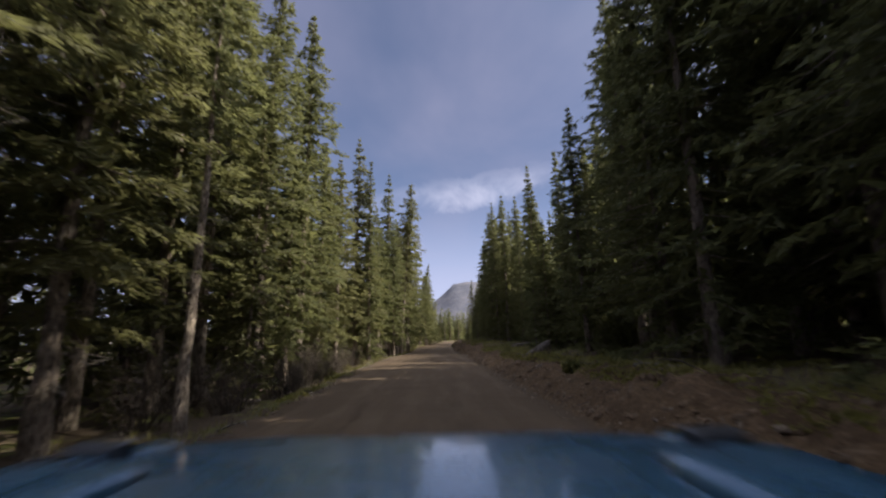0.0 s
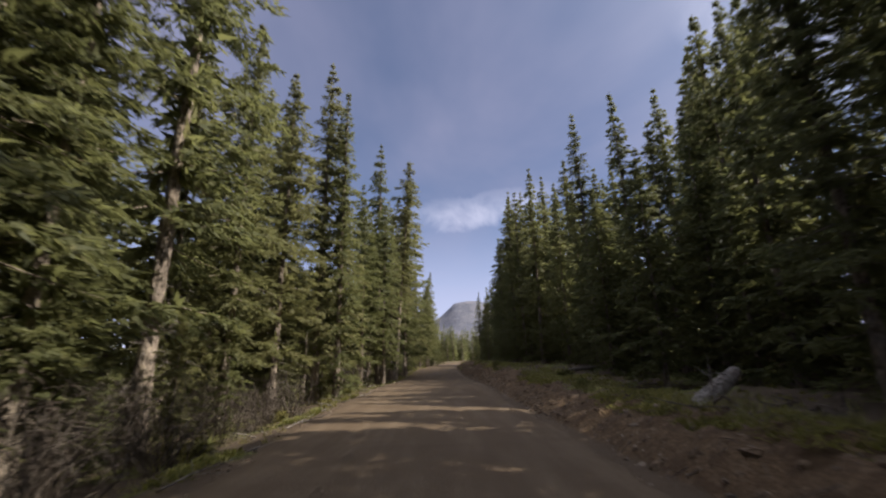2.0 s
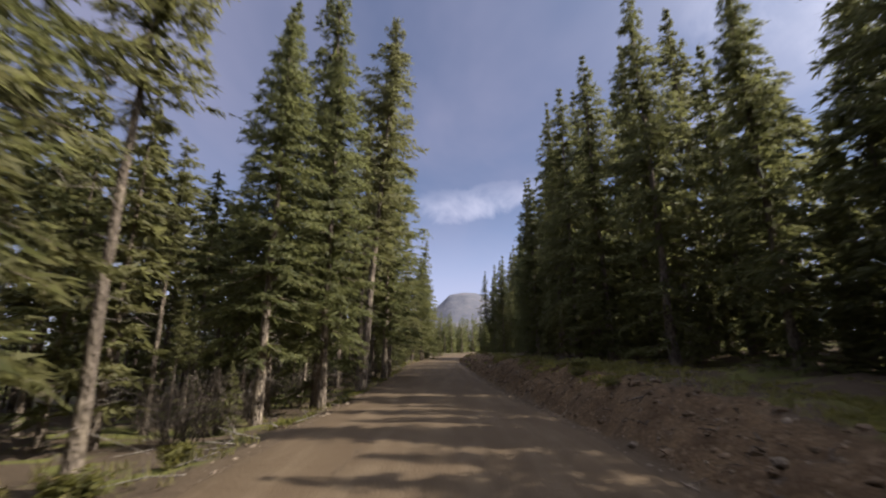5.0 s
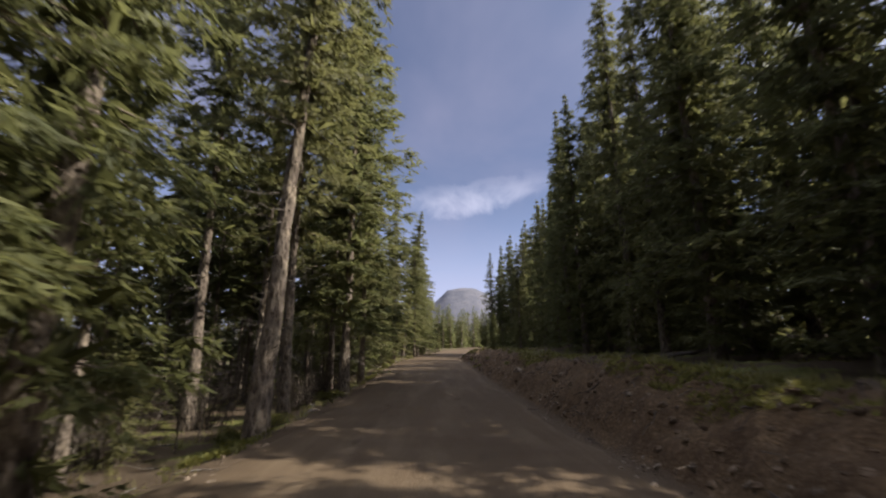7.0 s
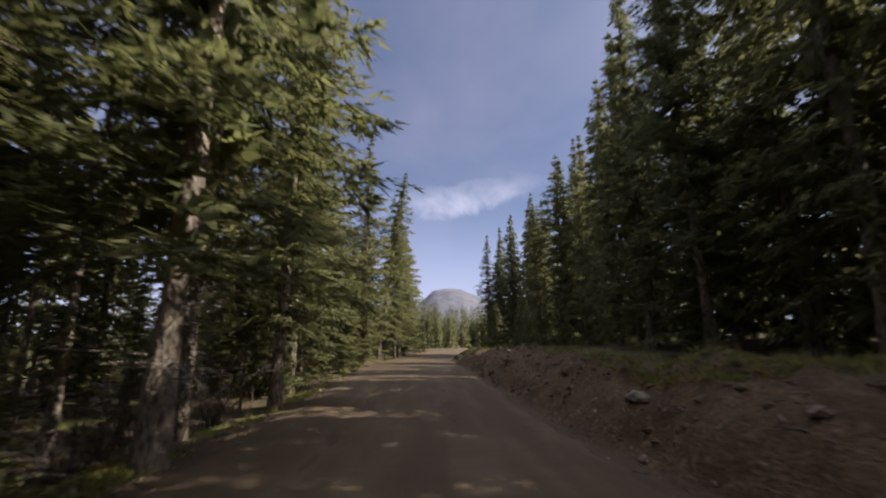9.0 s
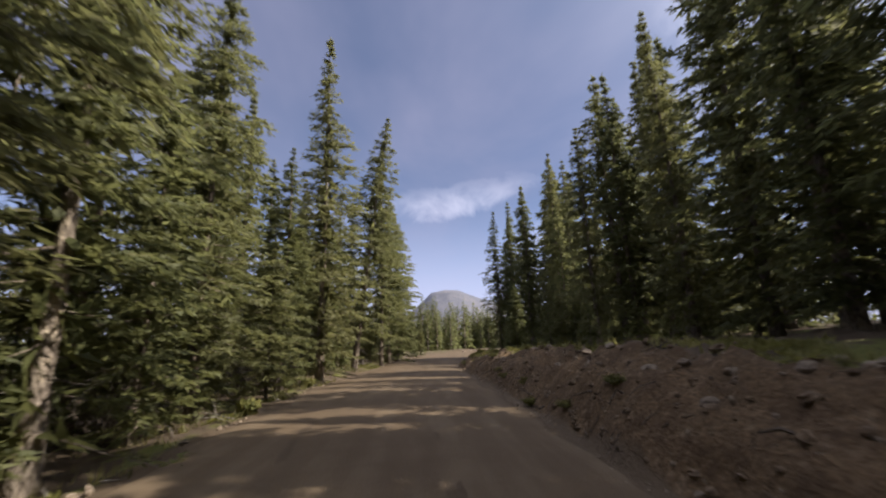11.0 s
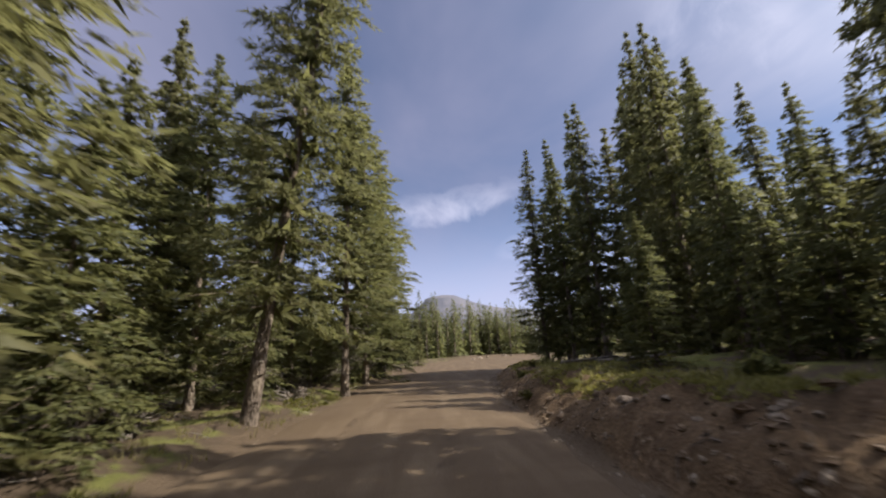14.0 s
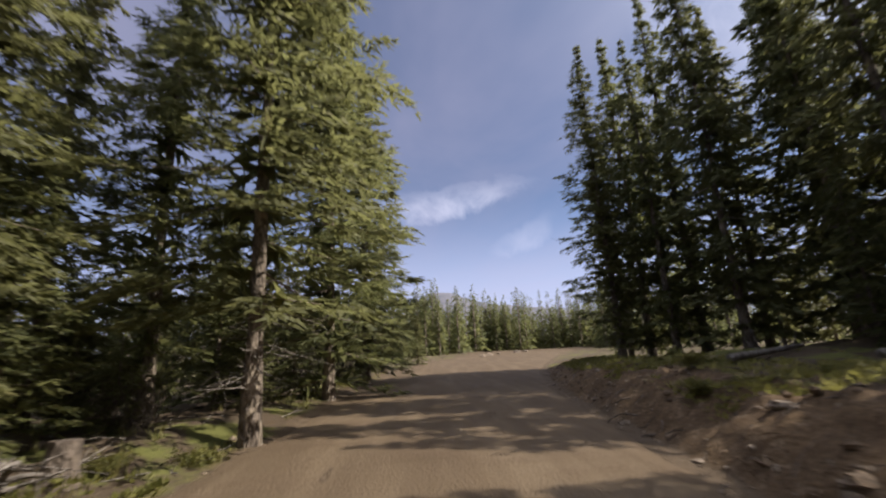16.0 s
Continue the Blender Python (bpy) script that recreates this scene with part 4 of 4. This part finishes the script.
def on_moss(rng):
    """The crest of the bank, where moss grows in patches."""
    while True:
        y = rng.uniform(4, 112)
        x = float(edge_right(y)) + float(np.interp(y, (60, 66, 84, 90), (1.1, 1.75, 1.75, 0.9))) + 1.8 * abs(rng.normal())
        if noise.noise((x * 0.45, y * 0.28, 40)) > (-0.1 if y < 36 or 72 < y < 88 else -0.3 if y >= 88 or 41 < y < 46 else 0.15):
            return x, y


def on_verge(rng):
    while True:
        y = rng.uniform(10, 112)
        x = float(edge_left(y)) - 0.25 - 0.9 * rng.random()
        if noise.noise((3, y * 0.33, 50)) > 0.12:
            return x, y


def lump(rng, count=7, squash=0.65, rings=3):
    """A small uneven stone: verts and faces of a bent lattice."""
    verts, faces = [], []
    for r in range(rings):
        lat = -0.9 + 1.8 * r / (rings - 1)
        for k in range(count):
            w = 2 * math.pi * (k + 0.5 * r) / count
            rad = math.cos(lat) * rng.uniform(0.8, 1.15)
            verts.append(np.array([rad * math.cos(w), rad * math.sin(w), squash * math.sin(lat) * rng.uniform(0.85, 1.1)]))
    bottom, top = len(verts), len(verts) + 1
    verts += [np.array([0, 0, -squash * 0.95]), np.array([0.1, 0, squash * rng.uniform(0.85, 1.0)])]
    for r in range(rings - 1):
        for k in range(count):
            a, b = r * count + k, r * count + (k + 1) % count
            faces += [(a, b, b + count, a + count)]
    faces += [((k + 1) % count, k, bottom) for k in range(count)]
    faces += [((rings - 1) * count + k, (rings - 1) * count + (k + 1) % count, top) for k in range(count)]
    return verts, faces


def pebble(rng, shape, p):
    verts, faces = lump(rng, 6, 0.7, 3)
    size = rng.uniform(0.012, 0.045) * (2.0 if rng.random() < 0.1 else 1.0)
    turn = np.array(Matrix.Rotation(rng.uniform(0, 6.28), 3, Vector(rng.normal(0, 1, 3).tolist()).normalized()))
    stretch = np.array((rng.uniform(0.8, 1.5), 1.0, rng.uniform(0.7, 1.0)))
    shape.add([p + turn @ (v * stretch) * size - (0, 0, 0.25 * size) for v in verts], faces)


def clod(rng, shape, p):
    verts, faces = lump(rng, 6, 0.75, 3)
    size = rng.uniform(0.03, 0.085) * (1.7 if rng.random() < 0.12 else 1.0)
    wide = rng.uniform(0.8, 1.3)
    turn = Matrix.Rotation(rng.uniform(0, 6.28), 3, Vector(rng.normal(0, 1, 3).tolist()).normalized())
    turn = np.array(turn)
    shape.add([p + (turn @ v) * size * (wide, 1.0, 0.8) - (0, 0, 0.3 * size) for v in verts], faces)


SOIL = make_rock("crumbled_soil", rgb(0.062, 0.039, 0.020), rgb(0.192, 0.125, 0.068), 9.0, 0.02)
scatter("fallen_sticks", "pale dead sticks strewn under the trees", "deadwood", 3, 420, on_left, stick, DEADWOOD)
scatter("bank_sticks", "pale dead sticks strewn over the bank", "deadwood", 4, 110, on_right, stick, ROOT)
scatter("bank_twigs", "dark twigs and needles littering the bank", "deadwood", 14, 420, on_bank, twig, ROOT)
scatter("bare_roots", "thin bare roots hanging from the cut bank", "roots", 6, 340, on_bank, root, ROOT)
scatter("bank_grass", "yellow-green grass along the crest of the bank", "grass", 7, 1500, on_crest, grass, GRASS)
scatter("crest_moss", "thick yellow-green moss hanging over the crest of the bank", "moss", 17, 7000, on_moss, moss, MOSS)
scatter("verge_moss", "yellow-green moss in patches along the road's edge", "moss", 18, 700, on_verge, moss, MOSS)
scatter("verge_grass", "sparse grass along the forest edge", "grass", 8, 900, on_left, grass, GRASS)
scatter("gravel", "loose gravel along the road's edges", "gravel", 9, 1300, at_edges, pebble, STONE)
scatter("bank_clods", "crumbling clods of reddish-brown soil on the bank", "soil", 11, 2600, on_bank, clod, SOIL)
scatter("bank_gravel", "small stones in the cut bank", "gravel", 10, 1500, on_bank, pebble, STONE)


# thickets of dead brush under the trees
def make_brush(seed, wide, tall, stems):
    rng = np.random.default_rng(seed)
    wood = Shape()
    for k in range(stems):
        turn, reach = rng.uniform(0, 6.283), wide * rng.uniform(0.3, 1.0)
        foot = np.array([math.cos(turn + 0.6), math.sin(turn + 0.6), 0.0]) * reach * rng.uniform(0.0, 0.7) - (0, 0, 0.08)
        tip = np.array([math.cos(turn) * reach, math.sin(turn) * reach, tall * rng.uniform(0.3, 1.0)])
        bend = (foot + tip) / 2 + rng.normal(0, 0.12, 3)
        thick = rng.uniform(0.006, 0.016)
        wood.add(*tube([foot, bend, tip], [thick, thick * 0.7, thick * 0.25], 3))
        for t in range(5):
            f = rng.uniform(0.2, 1.0)
            a = bend * (1 - f) + tip * f
            wood.add(*tube([a, a + rng.normal(0, 0.2, 3) + (0, 0, 0.03)], [thick * 0.5, thick * 0.15], 3))
    return mesh_from("brushwood", wood.verts, wood.faces, BRUSH)


BRUSH = make_bark("brown_brush", rgb(0.034, 0.026, 0.019), rgb(0.098, 0.075, 0.055), rgb(0.14, 0.115, 0.09))
THICKETS = [make_brush(k, 0.9, 1.5, 64) for k in (91, 92, 93)]
rng = np.random.default_rng(94)
for y0, y1, count in ((10, 29, 14), (38, 66, 12), (68, 92, 12), (98, 116, 10)):
    for k in range(count):
        y = y0 + (y1 - y0) * (k + rng.uniform(0.1, 0.9)) / count
        x = float(edge_left(y)) - rng.uniform(1.3, 4.0)
        brush = tagged(new("dead_brush", THICKETS[k % 3]), "tangled thicket of brown dead twigs under the trees", "brush", "dead brush under the trees")
        size = rng.uniform(0.75, 1.25)
        brush.matrix_world = Matrix.Translation((x, y, ground_z(x, y))) @ Matrix.Rotation(rng.uniform(0, 6.28), 4, "Z") @ Matrix.Diagonal((size, size, size, 1))


# stones in the bank and along the verge
def make_stone(seed):
    rng = np.random.default_rng(seed)
    bm = bmesh.new()
    bmesh.ops.create_icosphere(bm, subdivisions=2, radius=1.0)
    for v in bm.verts:
        d = v.co.normalized()
        v.co = d * (0.8 + 0.45 * noise.noise(d * 1.3 + Vector((seed * 3.1, 0, 0))) + 0.22 * noise.noise(d * 2.7 + Vector((seed, 5, 0))))
        v.co.z *= 0.68
    me = bpy.data.meshes.new("stone")
    bm.to_mesh(me)
    bm.free()
    me.materials.append(STONE)
    return me


STONES = [make_stone(k) for k in range(5)]


def stone(x, y, size, name="stone", label="rough grey-brown stone lying in the dirt bank"):
    ob = tagged(new(name, STONES[int(abs(x * 13 + y * 7)) % 5]), label, name, "stones along the road")
    ob.matrix_world = Matrix.Translation((x, y, ground_z(x, y) + size * 0.08)) @ Matrix.Rotation(x * 5 + y * 3, 4, "Z") @ Matrix.Diagonal((size, size * 0.85, size * 0.8, 1))


for x, y, size in ((2.35, 59.9, 0.22), (1.95, 59.0, 0.14), (2.5, 13.0, 0.12), (3.3, 14.2, 0.15), (4.1, 31.5, 0.2), (3.6, 29.2, 0.14), (3.4, 67.0, 0.14), (2.9, 72.6, 0.16), (2.6, 81.0, 0.17)):
    stone(x, y, size)
rng = np.random.default_rng(15)
for k in range(80):
    x, y = on_bank(rng)
    stone(x, y, rng.uniform(0.05, 0.14))
# stones thick under the crest
for k in range(46):
    y = rng.uniform(64, 100)
    stone(float(edge_right(y)) + rng.uniform(0.8, 1.9), y, 0.05 + 0.13 * rng.random() ** 2)
for x, y, size in ((10.2, 134.0, 0.5), (11.8, 138.5, 0.6), (13.4, 140.5, 0.45), (16.5, 143.5, 0.7), (18.0, 144.5, 0.5), (4.0, 139.0, 0.4), (1.5, 131.0, 0.35)):
    stone(x - 3.5, y + 6, size, "boulder", "pale boulder beside the clearing at the bend")


# fallen trunks, a stump and an upturned root
def fallen(x0, y0, z0, x1, y1, z1, thick, label, seed):
    rng = np.random.default_rng(seed)
    a, b = np.array([x0, y0, ground_z(x0, y0) + z0]), np.array([x1, y1, ground_z(x1, y1) + z1])
    ob = tagged(new("fallen_trunk"), label, "fallen trunk")
    ob.empty_display_size = 0.1
    knots = [a + (b - a) * t + rng.normal(0, 0.03, 3) for t in (0, 0.25, 0.5, 0.75, 1)]
    wood = Shape()
    wood.add(*tube(knots, [thick, thick * 0.95, thick * 0.85, thick * 0.75, thick * 0.6], 10))
    wood.faces += [tuple(range(9, -1, -1)), tuple(range(40, 50))]
    part("trunk", mesh_from("trunk", wood.verts, wood.faces, DEADWOOD if x0 > 0 else BARK, True), ob)
    for k in range(5):
        p = a + (b - a) * rng.uniform(0.2, 0.9)
        snag = Shape()
        snag.add(*tube([p, p + rng.normal(0, 0.3, 3) + (0, 0, 0.15)], [0.02, 0.006], 4))
        part("branch_stub", mesh_from("branch_stub", snag.verts, snag.faces, DEADWOOD), ob)
    return ob, a


leaning, foot = fallen(4.1, 20.2, -0.12, 5.25, 20.6, 0.65, 0.20, "short broken grey-brown trunk leaning up from the bank", 1)
rng = np.random.default_rng(2)
for k in range(5):
    way = rng.normal(0, 1, 3) * (0.35, 0.45, 0.25) + (0.35, -0.45, 0.0)
    limb = Shape()
    limb.add(*tube([foot, foot + way * 0.4 + rng.normal(0, 0.08, 3) + (0, 0, 0.12), foot + way * 0.75 + rng.normal(0, 0.1, 3), foot + way + (0, 0, -0.12)], [0.05, 0.035, 0.02, 0.008], 5))
    part("root", mesh_from("root", limb.verts, limb.faces, ROOT), leaning)
fallen(5.6, 99.5, 0.1, 9.4, 101.5, 0.12, 0.09, "pale dead trunk lying on the mossy ground", 3)
fallen(6.4, 97.0, 0.1, 10.5, 96.0, 0.3, 0.08, "pale dead trunk lying on the mossy ground", 4)
fallen(4.25, 9.3, 0.12, 5.2, 8.9, 0.08, 0.045, "pale dead branch lying across the bank", 5)
fallen(5.2, 34.0, 0.1, 9.0, 36.5, 0.35, 0.10, "grey fallen trunk lying among the trees", 6)
fallen(6.0, 55.0, 0.1, 10.5, 57.0, 0.25, 0.09, "grey fallen trunk lying among the trees", 7)
fallen(-8.5, 14.0, 0.1, -5.2, 12.6, 0.3, 0.07, "grey fallen trunk lying among the trees", 8)
fallen(-9.5, 30.5, 0.15, -5.9, 27.8, 0.2, 0.06, "grey fallen trunk lying among the trees", 9)


def root_tangle(x, y, wide, tall, count, label, seed, wood=DEADWOOD):
    """An upturned heap of dead roots and branches, each one bent its own way."""
    rng = np.random.default_rng(seed)
    g = ground_z(x, y)
    heap = tagged(new("root_tangle"), label, "dead roots")
    heap.empty_display_size = 0.1
    for k in range(count):
        turn = rng.uniform(0, 6.283)
        p = np.array([x, y, g]) + rng.normal(0, 0.12, 3) * (wide, wide, 0)
        way = np.array([math.cos(turn) * wide, math.sin(turn) * wide, tall * rng.uniform(0.3, 1.0)])
        knots = [p]
        for t in range(5):
            knots.append(knots[-1] + way * 0.2 + rng.normal(0, 0.07, 3) - (0, 0, 0.02 * t))
        thick = rng.uniform(0.018, 0.05)
        limb = Shape()
        limb.add(*tube(knots, [thick, thick * 0.9, thick * 0.75, thick * 0.6, thick * 0.4, thick * 0.12], 6))
        for t in range(2):
            a = knots[int(rng.integers(2, 5))]
            limb.add(*tube([a, a + rng.normal(0, 0.12, 3), a + rng.normal(0, 0.22, 3)], [thick * 0.4, thick * 0.3, thick * 0.08], 4))
        part("root", mesh_from("root", limb.verts, limb.faces, wood, True), heap)


root_tangle(-5.5, 95.2, 0.7, 0.5, 12, "heap of pale dead roots at the road's edge", 31)
root_tangle(-6.9, 89.2, 0.5, 1.2, 12, "upturned pale dead roots beside the road", 32)
root_tangle(5.2, 18.9, 0.75, 0.35, 14, "dark tangle of torn roots lying on the bank", 33, ROOT)
fallen(-9.5, 49.5, 0.1, -6.2, 47.4, 0.4, 0.06, "grey fallen trunk lying among the trees", 11)


def stump(x, y, thick, tall):
    g = ground_z(x, y)
    wood = Shape()
    wood.add(*tube([(x, y, g - 0.1), (x, y, g + 0.1), (x, y + 0.02, g + tall)], [thick * 1.4, thick * 1.1, thick], 12))
    ob = tagged(new("tree_stump"), "weathered grey tree stump at the road's edge", "stump")
    ob.empty_display_size = 0.1
    part("bark", mesh_from("bark", wood.verts, wood.faces, ROOT, True), ob)
    cap = Shape()
    cap.add([np.array([x + 0.97 * thick * math.cos(2 * math.pi * k / 12), y + 0.02 + 0.97 * thick * math.sin(2 * math.pi * k / 12), g + tall - 0.01]) for k in range(12)] + [np.array([x, y, g + tall + 0.015])],
            [(k, (k + 1) % 12, 12) for k in range(12)])
    part("cut_face", mesh_from("cut_face", cap.verts, cap.faces, ROOT), ob, "dark weathered broken wood")


stump(-5.35, 96.0, 0.16, 0.42)
stump(-6.6, 18.9, 0.14, 0.6)


# ---- the vehicle that carries the camera, where it stands at the start ----
def make_paint(name, colour, metal, rough):
    m, n, shader, out = material(name)
    where = position(n)
    dust = n.noise(where, 6.0, 5.0, 0.6)
    n.put(shader, "Base_Color", n.mix(n.step(dust, 0.5, 0.75, 0.0, 0.25), colour, rgb(0.22, 0.18, 0.14)))
    n.put(shader, "Metallic", metal)
    n.put(shader, "Roughness", n.step(dust, 0.35, 0.75, rough, rough + 0.2))
    n.put(shader, "Coat_Weight", 0.6)
    n.put(shader, "Coat_Roughness", 0.05)
    return m


PAINT = make_paint("blue_paint", rgb(0.05, 0.115, 0.18), 0.25, 0.22)
PLASTIC = make_paint("black_plastic", rgb(0.012, 0.012, 0.014), 0.0, 0.55)
RUBBER = make_paint("tyre_rubber", rgb(0.02, 0.02, 0.02), 0.0, 0.8)
GLASS, n, shader, out = material("lamp_glass")
n.put(shader, "Base_Color", rgb(0.85, 0.88, 0.9))
n.put(shader, "Roughness", 0.08)
n.put(shader, "Metallic", 0.6)


def panel(name, sections, mat, parent, thick=0.02):
    """A bent sheet through cross sections, each a row of points, with its own thickness."""
    bm = bmesh.new()
    rows = [[bm.verts.new(p) for p in row] for row in sections]
    for a, b in zip(rows, rows[1:]):
        for k in range(len(a) - 1):
            bm.faces.new((a[k], a[k + 1], b[k + 1], b[k]))
    bmesh.ops.recalc_face_normals(bm, faces=bm.faces)
    bmesh.ops.solidify(bm, geom=bm.faces[:], thickness=thick)
    me = bpy.data.meshes.new(name)
    bm.to_mesh(me)
    bm.free()
    me.materials.append(mat)
    me.polygons.foreach_set("use_smooth", [True] * len(me.polygons))
    return part(name, me, parent)


def block(name, x0, x1, y0, y1, z0, z1, mat, parent, bevel=0.03):
    bm = bmesh.new()
    bmesh.ops.create_cube(bm, size=1.0)
    for v in bm.verts:
        v.co = Vector(((x0 + x1) / 2 + v.co.x * (x1 - x0), (y0 + y1) / 2 + v.co.y * (y1 - y0), (z0 + z1) / 2 + v.co.z * (z1 - z0)))
    bmesh.ops.bevel(bm, geom=bm.edges[:], offset=bevel, segments=3, profile=0.6, affect="EDGES")
    me = bpy.data.meshes.new(name)
    bm.to_mesh(me)
    bm.free()
    me.materials.append(mat)
    return part(name, me, parent)


def wheel(x, y, parent):
    ob = new("wheel")
    ob.parent = parent
    ob.empty_display_size = 0.2
    for name, outer, inner, half, mat in (("tyre", 0.40, 0.22, 0.13, RUBBER), ("rim", 0.225, 0.02, 0.10, PLASTIC)):
        profile = [(inner, -half), (outer - 0.05, -half), (outer, -half * 0.7), (outer, half * 0.7), (outer - 0.05, half), (inner, half)]
        verts = [(x + p, y + r * math.cos(a), 0.40 + r * math.sin(a)) for a in [2 * math.pi * k / 28 for k in range(28)] for r, p in profile]
        faces = [(k * 6 + j, k * 6 + (j + 1) % 6, ((k + 1) % 28) * 6 + (j + 1) % 6, ((k + 1) % 28) * 6 + j) for k in range(28) for j in range(6)]
        part(name, mesh_from(name, verts, faces, mat, True), ob)


def make_vehicle():
    car = tagged(new("car"), "blue off-road car with a flat bonnet on the dirt road", "car")
    car.empty_display_size = 0.3
    mid = 0.08
    ys = (0.05, 0.35, 0.7, 1.05, 1.35, 1.48, 1.54)
    tops = (1.315, 1.312, 1.305, 1.297, 1.288, 1.275, 1.22)
    us = (-0.74, -0.70, -0.45, -0.2, 0.0, 0.2, 0.45, 0.70, 0.74)
    panel("bonnet", [[(mid + u, y, z - (0.018 if abs(u) > 0.72 else 0.012 * (abs(u) > 0.5))) for u in us] for y, z in zip(ys, tops)], PAINT, car)
    for side in (-1, 1):
        us = (0.75, 0.78, 0.84, 0.90, 0.945, 0.955)
        lift = (-0.02, -0.004, 0.0, -0.01, -0.035, -0.3)
        panel("front_wing", [[(mid + side * u, y, z + l - 0.02 * (1.5 - y)) for u, l in zip(us, lift)] for y, z in zip(ys, tops)], PAINT, car)
        crest = []
        for y in (0.06, 0.3, 0.6, 0.85, 1.0, 1.08, 1.13, 1.145):
            rise = max(0.0, min(1.0, (1.15 - y) / 0.13)) ** 0.5
            crest.append([(mid + side * (0.71 + (u - 0.71) * (0.45 + 0.55 * rise)), y, 1.296 + 0.012 * (1.5 - y) - 0.02 * (u > 0.8) + rise * h)
                          for u, h in ((0.545, -0.006), (0.575, 0.016), (0.63, 0.028), (0.66, 0.022), (0.72, 0.032), (0.80, 0.034), (0.86, 0.012))])
        panel("wing_crest", crest, PAINT, car)
        block("tie_down", mid + side * 0.74 - 0.065, mid + side * 0.74 + 0.065, 1.11, 1.19, 1.29, 1.345, PLASTIC, car, 0.014)
        block("headlight", mid + side * 0.68 - 0.13, mid + side * 0.68 + 0.13, 1.50, 1.58, 0.96, 1.14, GLASS, car, 0.03)
        block("door_side", mid + side * 0.90 - 0.04, mid + side * 0.90 + 0.04, -3.0, -0.15, 0.55, 1.22, PAINT, car, 0.035)
        wheel(mid + side * 0.80, 0.95, car)
        wheel(mid + side * 0.80, -2.1, car)
    block("grille", mid - 0.88, mid + 0.88, 1.46, 1.55, 0.80, 1.22, PLASTIC, car, 0.03)
    block("bumper", mid - 0.92, mid + 0.92, 1.50, 1.72, 0.52, 0.74, PLASTIC, car, 0.04)
    block("cowl", mid - 0.78, mid + 0.78, -0.10, 0.08, 1.20, 1.30, PLASTIC, car, 0.02)
    block("floor_pan", mid - 0.85, mid + 0.85, -3.0, 1.45, 0.45, 0.58, PLASTIC, car, 0.03)
    block("tailgate", mid - 0.90, mid + 0.90, -3.08, -2.98, 0.55, 1.22, PAINT, car, 0.03)
    for k in (0, 1):
        block("seat", mid - 0.62 + k * 0.68, mid - 0.06 + k * 0.68, -1.35, -0.75, 0.58, 0.95, PLASTIC, car, 0.06)


make_vehicle()
